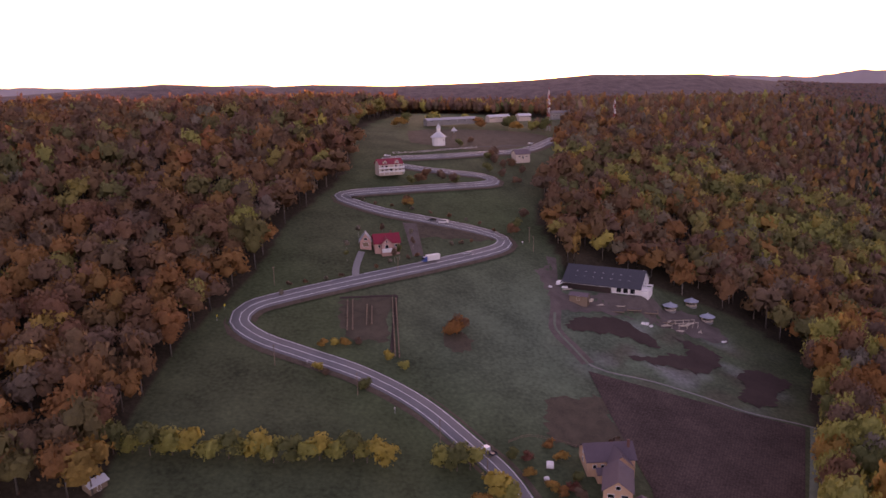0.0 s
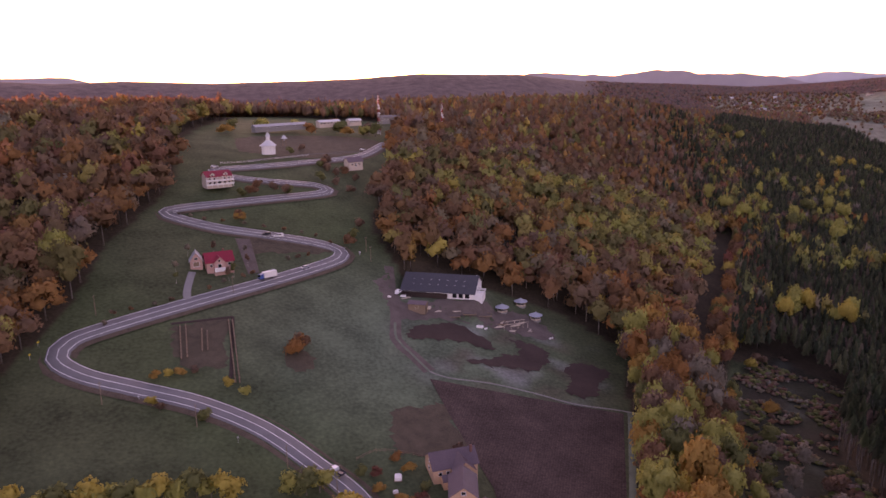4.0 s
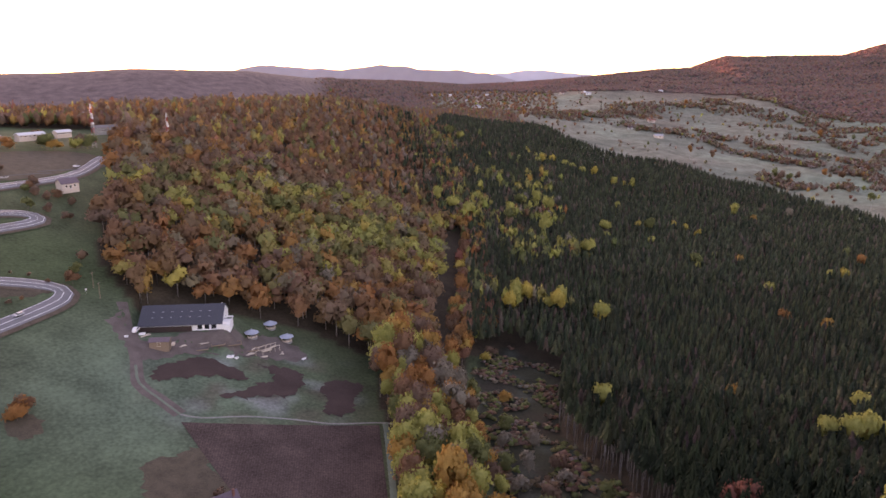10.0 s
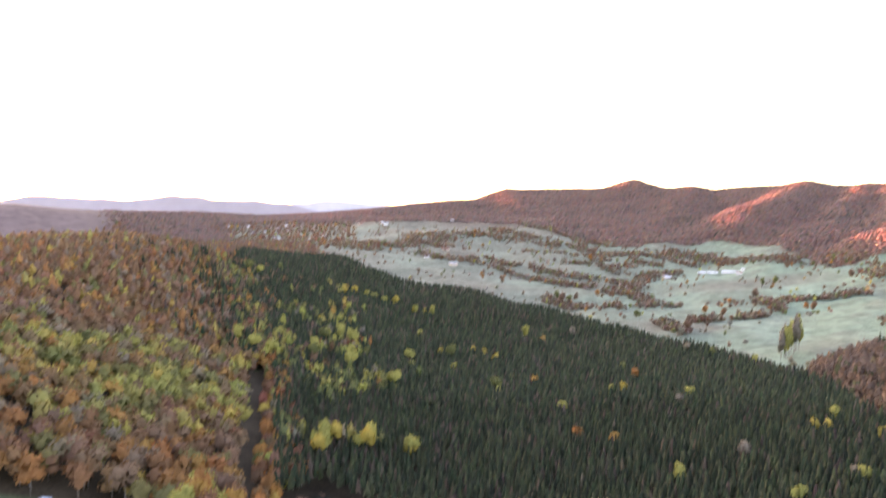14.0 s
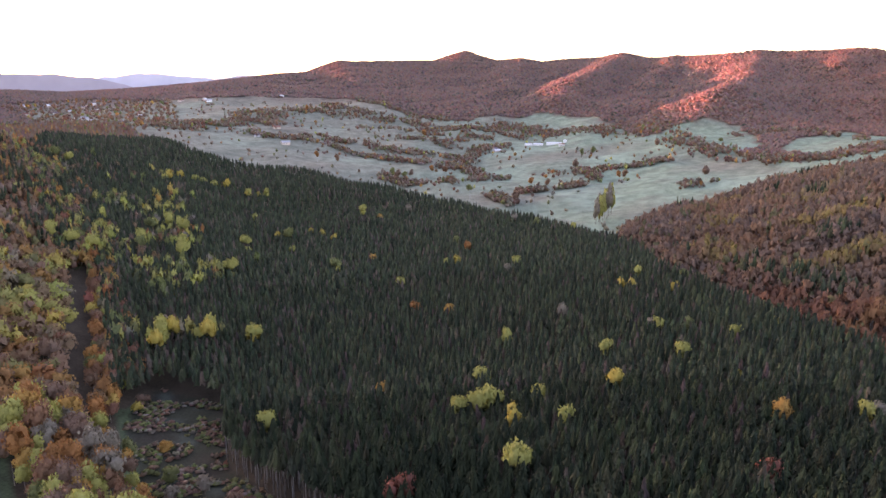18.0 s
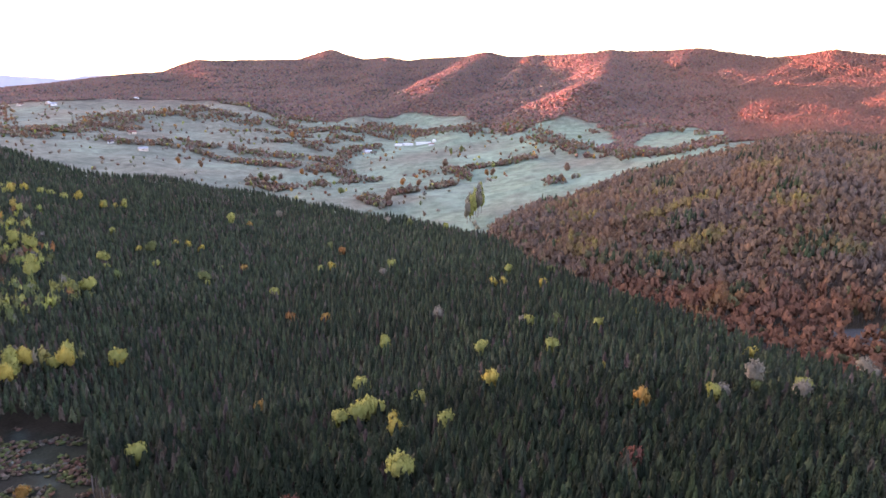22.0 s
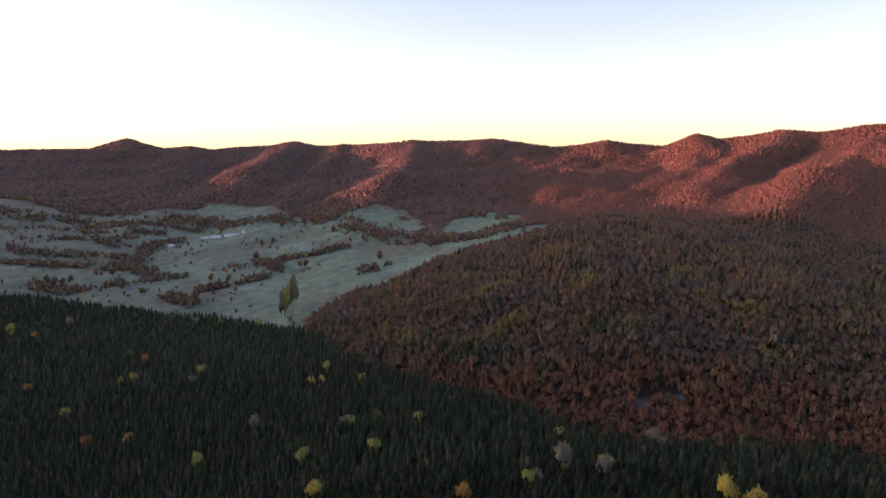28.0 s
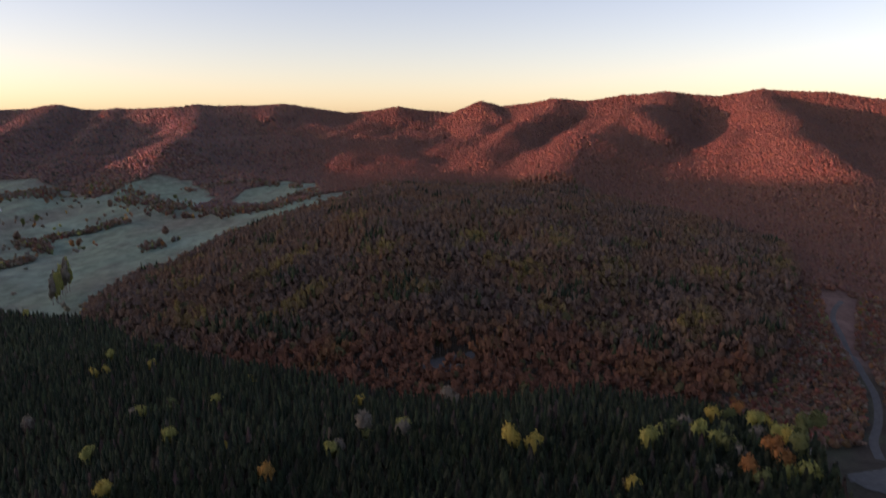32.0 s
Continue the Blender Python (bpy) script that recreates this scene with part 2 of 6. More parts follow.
def inside(poly, x, y):
    """Which of the points lie in the polygon."""
    odd = np.zeros(x.shape, bool)
    for (ax, ay), (bx, by) in zip(poly, poly[1:] + poly[:1]):
        if ay != by:
            odd ^= ((ay > y) != (by > y)) & (x < (bx - ax) * (y - ay) / (by - ay) + ax)
    return odd


# woods and fields on the plan
CONIFER = [(84, 70), (96, 79), (125, 80), (157, 71), (155, 93), (184, 122), (196, 172), (208, 204), (268, 262), (262, 303), (232, 292), (203, 293), (231, 329), (266, 375), (321, 445), (375, 511), (450, 640), (560, 850), (700, 985), (886, 972), (893, 817), (937, 740), (984, 653),
           (996, 567), (914, 394), (881, 292), (827, 216), (769, 146), (718, 111), (629, 75), (545, 17), (461, -65), (409, -94), (363, -159), (373, -233), (299, -283), (231, -276), (150, -220), (60, -60)]
NORTH_WOOD = [(60, 425), (52, 372), (58, 338), (98, 335), (140, 316), (165, 285), (196, 292), (225, 331), (260, 377), (315, 447), (369, 513), (444, 642), (555, 852), (600, 1000), (560, 1150), (120, 900), (130, 690), (95, 560), (80, 470)]
LEFT_WOOD = [(-92, 165), (-98, 200), (-94, 242), (-80, 285), (-74, 335), (-58, 377), (-52, 422), (-60, 480), (-45, 570), (-30, 640), (-60, 900), (-660, 900), (-330, 440), (-140, 150)]
BACK_WOOD = [(-60, 690), (60, 680), (130, 690), (120, 900), (560, 1150), (600, 1700), (-300, 1700), (-300, 900)]
EAST_HILL = [(769, 146), (718, 111), (629, 75), (545, 17), (461, -65), (409, -94), (363, -159), (373, -233), (330, -285), (385, -395), (450, -470), (540, -545), (640, -660), (811, -788), (1009, -760), (1290, -670), (1380, -480), (1420, -320), (1300, -260), (1180, -180), (1150, -100), (1120, -40), (1060, 5), (1025, 50), (991, 100), (903, 130), (853, 150)]
MEADOW = [(769, 146), (853, 150), (903, 130), (991, 100), (1025, 50), (1060, 5), (1120, -40), (1150, -100), (1180, -180), (1300, -260), (1420, -300), (1400, -230), (1330, -120), (1300, -40), (1417, 60), (1502, 10), (1586, 30), (1692, 69), (1725, 126), (1676, 199), (1622, 275),
          (1795, 363), (1873, 425), (1915, 593), (1790, 713), (1738, 774), (1768, 838), (1769, 981), (1835, 1174), (1800, 1400), (1567, 1440), (1480, 1900), (1250, 1880), (1050, 1500), (1000, 1180), (886, 972), (893, 817), (937, 740), (984, 653), (996, 567), (914, 394), (881, 292), (827, 216)]
HILLOCKS = [[(1350, -100), (1480, -190), (1600, -200), (1640, -140), (1573, -50), (1480, -10), (1400, -20)]]
BELT = [(133, 233), (147, 262), (165, 290), (190, 292), (172, 230), (140, 180), (95, 95), (79, 70), (62, 80), (85, 125)]
FIELD = [(55, 252), (131, 234), (74, 121), (66, 89), (45, 60), (38, 82), (52, 104), (56, 159), (62, 190)]
CLEARING = [(177, 224), (209, 270), (232, 290), (262, 303), (268, 262), (208, 204), (196, 172), (184, 122), (155, 93), (139, 87), (124, 93), (102, 88), (103, 102), (127, 143), (153, 187)]
RIDE = [(181, 262), (203, 293), (231, 329), (266, 375), (321, 445), (375, 511)]
ROAD = [(10, 40), (20, 90), (24, 131), (26, 160), (19, 187), (7, 204), (-9, 221), (-29, 233), (-50, 240), (-68, 246), (-78, 254), (-76, 264), (-65, 273), (-39, 290), (-8, 310), (17, 328), (29, 339), (30, 347), (19, 351), (-6, 353), (-29, 355), (-47, 361), (-53, 366), (-47, 372), (-25, 383), (5, 399), (26, 412), (31, 419), (25, 424), (6, 421), (-13, 419), (-28, 421), (-33, 427), (-26, 433), (-10, 442), (18, 462), (60, 500), (90, 560)]


def in_meadow(x, y):
    a, b = x + 12 * wave(x, y, 34, 2), y + 12 * wave(y, x, 31, 6)
    return inside(MEADOW, a, b) | inside(HILLOCKS[0], a, b)


def near_line(line, x, y):
    """Distance from the points to a line of points."""
    best = np.full(x.shape, 1e9)
    for (ax, ay), (bx, by) in zip(line, line[1:]):
        dx, dy = bx - ax, by - ay
        t = np.clip(((x - ax) * dx + (y - ay) * dy) / (dx * dx + dy * dy), 0, 1)
        best = np.minimum(best, np.hypot(x - ax - t * dx, y - ay - t * dy))
    return best


def smooth_line(points, step=4.0):
    """A Catmull-Rom line through the points."""
    p = [np.array(q, float) for q in points]
    p = [2 * p[0] - p[1]] + p + [2 * p[-1] - p[-2]]
    out = []
    for a, b, c, d in zip(p, p[1:], p[2:], p[3:]):
        n = max(2, int(np.linalg.norm(c - b) / step))
        for k in range(n):
            t = k / n
            out.append(tuple(0.5 * (2 * b + (c - a) * t + (2 * a - 5 * b + 4 * c - d) * t * t + (3 * b - a - 3 * c + d) * t ** 3)))
    return out + [tuple(p[-2])]


ROAD_LINE = smooth_line(ROAD)


def tri_mesh(name, verts, tris, mat, tint=None, smooth=False, normals=None):
    """A mesh of triangles out of arrays."""
    me = bpy.data.meshes.new(name)
    me.vertices.add(len(verts))
    me.vertices.foreach_set("co", np.ascontiguousarray(verts, np.float32).ravel())
    me.loops.add(3 * len(tris))
    me.loops.foreach_set("vertex_index", np.ascontiguousarray(tris, np.int32).ravel())
    me.polygons.add(len(tris))
    me.polygons.foreach_set("loop_start", np.arange(0, 3 * len(tris), 3, dtype=np.int32))
    me.update(calc_edges=True)
    if smooth:
        me.polygons.foreach_set("use_smooth", np.ones(len(tris), bool))
    if tint is not None:
        a = me.color_attributes.new("tint", "FLOAT_COLOR", "POINT")
        a.data.foreach_set("color", np.ascontiguousarray(np.c_[tint, np.ones(len(tint))], np.float32).ravel())
    if normals is not None:
        a = me.attributes.new("custom_normal", "FLOAT_VECTOR", "POINT")
        a.data.foreach_set("vector", np.ascontiguousarray(normals, np.float32).ravel())
    me.materials.append(mat)
    return me


# ---- ground: one sheet to the horizon ----
def build_ground():
    az = np.r_[np.arange(-180, -44, 4.0), np.arange(-44, 152, 0.5), np.arange(152, 180, 4.0)]
    rad = [0.0, 20.0]
    while rad[-1] < 4900:
        rad.append(rad[-1] + max(4.0, rad[-1] * 0.0125))
    rad = np.array(rad[1:])
    a, r = np.meshgrid(np.radians(az), rad, indexing="ij")
    x, y = (r * np.sin(a)).ravel(), (r * np.cos(a)).ravel()
    z = land(x, y)
    na, nr = len(az), len(rad)
    i, j = np.meshgrid(np.arange(na), np.arange(nr - 1), indexing="ij")
    p, q = i * nr + j, ((i + 1) % na) * nr + j
    tris = np.concatenate([np.stack([p, q, q + 1], -1).reshape(-1, 3), np.stack([p, q + 1, p + 1], -1).reshape(-1, 3)])
    hub = len(x)
    verts = np.vstack([np.c_[x, y, z], [[0, 0, land1(0, 0)]]])
    k = np.arange(na)
    tris = np.vstack([tris, np.stack([np.full(na, hub), ((k + 1) % na) * nr, k * nr], -1)])[:, ::-1]
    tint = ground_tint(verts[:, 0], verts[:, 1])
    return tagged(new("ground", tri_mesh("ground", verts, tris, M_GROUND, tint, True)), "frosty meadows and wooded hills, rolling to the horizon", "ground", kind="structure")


def mixc(c, k, d):
    return c * (1 - k[:, None]) + np.array(d) * k[:, None]


def ground_tint(x, y):
    az, r = np.degrees(np.arctan2(x, y)), np.hypot(x, y)
    u = r / np.interp(az, RA[:, 0], RA[:, 1])
    c = np.tile((0.06, 0.088, 0.042), (len(x), 1))
    c = mixc(c, np.clip(0.5 + 0.6 * wave(x, y, 60, 1), 0, 1), (0.076, 0.092, 0.05))
    # frost on the low meadow and far fields
    frost = np.clip(1.2 - np.hypot((x - 50) / 1.1, y - 272) / 72, 0, 1) * 0.75
    c = mixc(c, frost, (0.115, 0.165, 0.118))
    valley = in_meadow(x, y) * np.clip((2500 - r) / 500, 0.3, 1)
    c = mixc(c, valley, (0.17, 0.222, 0.155))
    dry = np.clip(0.35 + (y - 0.36 * x) / 500, 0, 1) * 0.55
    c = mixc(c, valley * dry, (0.185, 0.158, 0.13))
    c = mixc(c, valley * np.clip(0.15 + 0.9 * wave(x, y, 130, 3), 0, 1) * 0.7, (0.165, 0.142, 0.11))
    c = mixc(c, valley * np.clip(wave(x + 0.6 * y, y, 34, 7) * 1.4 - 0.3, 0, 1) * 0.6, (0.13, 0.12, 0.095))
    c = mixc(c, valley * np.clip(wave(x - 0.4 * y, y, 21, 9) * 1.3 - 0.5, 0, 1) * 0.5, (0.115, 0.105, 0.08))
    c = mixc(c, valley * (1 - dry) * np.clip(wave(x, y, 95, 4) - 0.1, 0, 1), (0.205, 0.27, 0.2))
    bog = inside(CLEARING, x, y) * 1.0
    c = mixc(c, bog, (0.032, 0.034, 0.021))
    c = mixc(c, bog * np.clip(wave(x, y, 17, 2) * 1.4, 0, 1), (0.03, 0.025, 0.018))
    c = mixc(c, bog * np.clip(wave(x, y, 11, 6) * 1.3 - 0.25, 0, 1), (0.062, 0.072, 0.056))
    churned = np.clip(1.4 - np.hypot((x - 95) / 42, (y - 272) / 36), 0, 1)
    c = mixc(c, churned * np.clip(wave(x, y, 9, 1) * 1.5 + 0.1, 0, 1) * 0.7, (0.1, 0.075, 0.058))
    c = mixc(c, churned * np.clip(wave(x, y, 12, 5) * 1.5 - 0.2, 0, 1) * 0.7, (0.24, 0.26, 0.25))
    bottom = (az > 126) & (az < 165) & (r > 180) & (r < 900)
    c = mixc(c, bottom * np.clip(0.9 + 0.3 * wave(x, y, 20, 4), 0.5, 1), (0.06, 0.045, 0.032))
    woods = inside(CONIFER, x, y) | inside(NORTH_WOOD, x, y) | inside(LEFT_WOOD, x, y) | inside(BACK_WOOD, x, y) | inside(EAST_HILL, x, y) | inside(BELT, x, y) | (near_line(RIDE, x, y) < 16)
    c = mixc(c, woods * 1.0, (0.06, 0.045, 0.03))
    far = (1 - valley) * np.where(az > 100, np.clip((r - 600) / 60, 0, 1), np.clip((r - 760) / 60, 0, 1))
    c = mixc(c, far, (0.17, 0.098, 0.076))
    # lilac distance haze, mixed into the colour of the farthest ground
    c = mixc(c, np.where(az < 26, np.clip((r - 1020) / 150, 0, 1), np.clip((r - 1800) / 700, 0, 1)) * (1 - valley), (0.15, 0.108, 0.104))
    # slope colour painted darker, in place of shade from the low sun
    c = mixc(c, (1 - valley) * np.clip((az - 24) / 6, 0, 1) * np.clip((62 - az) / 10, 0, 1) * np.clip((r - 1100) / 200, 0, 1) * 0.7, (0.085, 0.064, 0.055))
    return c * np.where(r < 480, 0.9, 1.0)[:, None]


build_ground()


def far_ridge(name, dist, base, amp, seed, colour, a0, a1):
    """A distant range on the horizon, far behind everything; blue haze is in its colour."""
    a = np.radians(np.arange(a0, a1, 0.4))
    h = base + amp * (wave(a * 900, a * 300, 60, seed) + 0.4 * wave(a * 900, a * 500, 17, seed + 1))
    h = -40 + (h + 40) * np.clip(np.minimum(a - a[0], a[-1] - a) / radians(7), 0, 1) ** 0.5
    x, y, n = dist * np.sin(a), dist * np.cos(a), len(a)
    v = np.vstack([np.c_[x, y, np.full(n, -60.0)], np.c_[x * 1.01, y * 1.01, h]])
    k = np.arange(n - 1)
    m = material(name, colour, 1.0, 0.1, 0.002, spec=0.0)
    return tagged(new("backdrop", tri_mesh(name, v, np.vstack([np.c_[k, k + 1, k + n + 1], np.c_[k, k + n + 1, k + n]]), m)), "mountain range on the horizon, blue haze in its colour", "backdrop", kind="structure")


far_ridge("hazy_blue_hills", 4300, 132, 20, 3, (0.36, 0.32, 0.36), 14, 44)
far_ridge("hazy_pale_hills", 4700, 118, 26, 8, (0.5, 0.5, 0.58), 30, 58)
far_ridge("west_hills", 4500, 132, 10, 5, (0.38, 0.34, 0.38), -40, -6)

# ---- trees ----
def trunk_part(height, r, sides=4, lean=0.0):
    a = np.arange(sides) / sides * 2 * math.pi
    lo = np.c_[np.cos(a) * r, np.sin(a) * r, np.full(sides, -0.05)]
    hi = np.c_[np.cos(a) * r * 0.4 + lean, np.sin(a) * r * 0.4, np.full(sides, height)]
    k = np.arange(sides)
    n = (k + 1) % sides
    return np.vstack([lo, hi]), np.vstack([np.c_[k, n, n + sides], np.c_[k, n + sides, k + sides]])


def spruce_crown(tiers, points, seed, low=0.2):
    """A unit spruce: height 1, radius 1 at its widest; drooping ragged tiers."""
    g = np.random.default_rng(seed)
    vs, ts, base = [], [], 0
    for i in range(tiers):
        f = i / tiers
        z0 = low + (1 - low) * f
        z1 = min(1.0, z0 + (1 - low) / tiers * 1.9)
        rad = (1 - f) ** 0.75 * (0.8 + 0.35 * g.random())
        n = points * 2
        a = np.arange(n) / n * 2 * math.pi + g.random() * 6
        rr = rad * np.where(np.arange(n) % 2, 0.66, 1.0) * (0.8 + 0.4 * g.random(n))
        zz = z0 + np.where(np.arange(n) % 2, 0.06, -0.025) + 0.04 * g.random(n)
        vs.append(np.vstack([np.c_[rr * np.cos(a), rr * np.sin(a), zz], [[0, 0, z1 if i < tiers - 1 else 1.0]]]))
        k = np.arange(n)
        ts.append(np.c_[k, (k + 1) % n, np.full(n, n)] + base)
        base += n + 1
    return np.vstack(vs), np.vstack(ts)




def with_trunk(crown, r, top, sides=3):
    """A crown and its stem in one template; the third item marks the stem."""
    v, t = crown
    tv, tt = trunk_part(top, r, sides)
    return np.vstack([v, tv]), np.vstack([t, tt + len(v)]), np.r_[np.zeros(len(v)), np.ones(len(tv))]


def ball():
    """The triangles of an icosahedron."""
    bm = bmesh.new()
    bmesh.ops.create_icosphere(bm, subdivisions=1, radius=1.0)
    v = np.array([p.co[:] for p in bm.verts])
    t = np.array([[q.index for q in f.verts] for f in bm.faces])
    bm.free()
    return v, t


BALL_V, BALL_T = ball()


def leafy_crown(lumps, shards, seed, low=0.25, top=1.0, spray=0.2):
    """A unit broadleaf crown, height 1 and radius about 1: uneven lumps wrapped in many small leaf sprays."""
    g = np.random.default_rng(seed)
    vs, ts, base = [], [], 0
    mid, half = (low + top) / 2, (top - low) / 2
    flat = np.array([1, 1, half * 1.15])
    cents = []
    for i in range(lumps):
        a, h = g.random() * 6.28 + i * 2.4, g.uniform(-0.5, 0.75)
        d = (0.55 * math.sqrt(max(0.0, 1 - h * h)) * g.uniform(0.5, 1.15)) if lumps > 1 else 0.0
        size = g.uniform(0.44, 0.62) if lumps > 1 else 0.8
        c = np.array([d * math.cos(a), d * math.sin(a), mid + (h if lumps > 1 else 0) * half * 0.85])
        cents.append((c, size))
        v = BALL_V * (0.62 + 0.3 * g.random((len(BALL_V), 1))) * size * flat * (0.85 if lumps > 3 else 1.0)
        vs.append(v + c)
        ts.append(BALL_T + base)
        base += len(v)
    n = g.normal(size=(shards, 3))
    n[:, 2] = np.abs(n[:, 2]) * 0.9 - 0.3
    n /= np.linalg.norm(n, axis=1)[:, None]
    k = g.integers(lumps, size=shards)
    c, size = np.array([q[0] for q in cents])[k], np.array([q[1] for q in cents])[k][:, None]
    p = c + n * size * g.uniform(0.6, 1.12, (shards, 1)) * flat
    q = n * 0.7 + g.normal(size=(shards, 3)) * 0.6
    q /= np.linalg.norm(q, axis=1)[:, None]
    s = np.cross(q, g.normal(size=(shards, 3)))
    s /= np.linalg.norm(s, axis=1)[:, None]
    w = np.cross(q, s)
    e = g.uniform(0.55, 1.25, (shards, 1)) * spray * np.array([1, 1, half * 1.5])
    quad = np.stack([p - s * e, p + w * e * 0.8, p + s * e, p - w * e * 0.8], 1).reshape(-1, 3)
    i = np.arange(shards)[:, None] * 4 + base
    ts += [np.hstack([i, i + 1, i + 2]), np.hstack([i, i + 2, i + 3])]
    return np.vstack(vs + [quad]), np.vstack(ts)


def rounded(v, t, tall, blend):
    """Foliage of a unit crown: its faces turned outwards, and soft normals that follow the crown's round form."""
    size = np.array([1, 1, tall])
    p = v * size
    lo, hi = p[:, 2].min(), p[:, 2].max()
    out = p - np.array([0, 0, lo + 0.4 * (hi - lo)])
    out /= np.linalg.norm(out, axis=1)[:, None] + 1e-6
    face = np.cross(p[t[:, 1]] - p[t[:, 0]], p[t[:, 2]] - p[t[:, 0]])
    back = (face * out[t].sum(1)).sum(1) < 0
    t = np.where(back[:, None], t[:, ::-1], t)
    face = np.where(back[:, None], -face, face)
    face /= np.linalg.norm(face, axis=1)[:, None] + 1e-9
    n = np.zeros_like(p)
    for k in range(3):
        np.add.at(n, t[:, k], face)
    n /= np.linalg.norm(n, axis=1)[:, None] + 1e-6
    n = out * blend + n * (1 - blend)
    return t, n / (np.linalg.norm(n, axis=1)[:, None] + 1e-6)


def forest(name, label, x, y, h, r, tint, templates, mat, sink=0.3, blend=0.62):
    """All the trees of one wood in one mesh."""
    vs, ts, cs, ns, base = [], [], [], [], 0
    z = land(x, y) - sink
    pick = rng.integers(len(templates), size=len(x))
    turn = rng.random(len(x)) * 6.28
    tall = float(np.mean(h) / np.mean(r))
    for k, (tv, tt, *stem) in enumerate(templates):
        m = np.where(pick == k)[0]
        if not len(m):
            continue
        tt, tn = rounded(tv, tt, tall, blend)
        c, s = np.cos(turn[m])[:, None], np.sin(turn[m])[:, None]
        vx = (tv[:, 0] * c - tv[:, 1] * s) * r[m, None] + x[m, None]
        vy = (tv[:, 0] * s + tv[:, 1] * c) * r[m, None] + y[m, None]
        vz = tv[:, 2] * h[m, None] + z[m, None]
        vs.append(np.stack([vx, vy, vz], -1).reshape(-1, 3))
        ns.append(np.stack([tn[:, 0] * c - tn[:, 1] * s, tn[:, 0] * s + tn[:, 1] * c, np.broadcast_to(tn[:, 2], vx.shape)], -1).reshape(-1, 3))
        ts.append((tt[None] + (np.arange(len(m)) * len(tv))[:, None, None]).reshape(-1, 3) + base)
        col = np.repeat(tint[m], len(tv), 0)
        if stem:
            col = mixc(col, np.tile(stem[0], len(m)), (0.27, 0.24, 0.22))
        cs.append(col)
        base += len(m) * len(tv)
    ob = new(name, tri_mesh(name, np.vstack(vs), np.vstack(ts), mat, np.vstack(cs), normals=np.vstack(ns)))
    return tagged(ob, label, "forest", kind="stuff")


def scatter(poly, spacing, rmin=0.0, rmax=1e9, jitter=0.42):
    """Points on a shaken grid inside a polygon, at a range of distances."""
    p = np.array(poly, float)
    gx, gy = np.meshgrid(np.arange(p[:, 0].min(), p[:, 0].max(), spacing), np.arange(p[:, 1].min(), p[:, 1].max(), spacing * 0.87))
    gx = gx + (np.arange(gx.shape[0])[:, None] % 2) * spacing * 0.5
    x = (gx + rng.uniform(-jitter, jitter, gx.shape) * spacing).ravel()
    y = (gy + rng.uniform(-jitter, jitter, gy.shape) * spacing).ravel()
    d = np.hypot(x, y)
    m = inside(poly, x, y) & (d >= rmin) & (d < rmax)
    return x[m], y[m]


def palette(n, weights, colours, spread=0.2):
    w = np.atleast_2d(np.array(weights, float))
    cum = np.cumsum(w / w.sum(1, keepdims=True), 1)
    k = np.minimum((rng.random((n, 1)) > cum).sum(1), len(colours) - 1)
    return np.array(colours)[k] * rng.uniform(1 - spread, 1 + spread, (n, 1)) * rng.uniform(0.9, 1.1, (n, 3))


GREEN, LIME, YELLOW, GOLD, ORANGE, RUST, RED, BROWN, GREY = (0.165, 0.175, 0.07), (0.35, 0.33, 0.1), (0.47, 0.36, 0.09), (0.44, 0.25, 0.075), (0.36, 0.165, 0.062), (0.245, 0.13, 0.076), (0.25, 0.1, 0.07), (0.215, 0.135, 0.095), (0.25, 0.21, 0.16)
AUTUMN = [GREEN, LIME, YELLOW, GOLD, ORANGE, RUST, RED, BROWN, GREY]
SPRUCE = [(0.032, 0.042, 0.02), (0.046, 0.053, 0.025), (0.022, 0.031, 0.016), (0.075, 0.054, 0.04)]
# far woods: haze put into the leaf colours, paler and more mauve
HAZY_LEAF = [(0.26, 0.165, 0.135), (0.25, 0.17, 0.15), (0.285, 0.155, 0.115), (0.21, 0.155, 0.135), (0.1, 0.1, 0.075)]

SPRUCE_NEAR = [with_trunk(spruce_crown(7, 5, s, 0.62), 0.09, 0.75) for s in range(7)]
SPRUCE_MID = [spruce_crown(5, 4, s + 20, 0.55) for s in range(6)]
SPRUCE_FAR = [spruce_crown(3, 3, s + 40, 0.5) for s in range(4)]
LEAF_NEAR = [with_trunk(leafy_crown(8, 400, s + 60, 0.24, 1.0, 0.092), 0.05, 0.5, 4) for s in range(8)]
LEAF_MID = [with_trunk(leafy_crown(5, 135, s + 80, 0.2, 1.0, 0.135), 0.045, 0.5) for s in range(8)]
LEAF_FAR = [leafy_crown(2, 18, s + 100, 0.05, 1.0, 0.26) for s in range(6)]


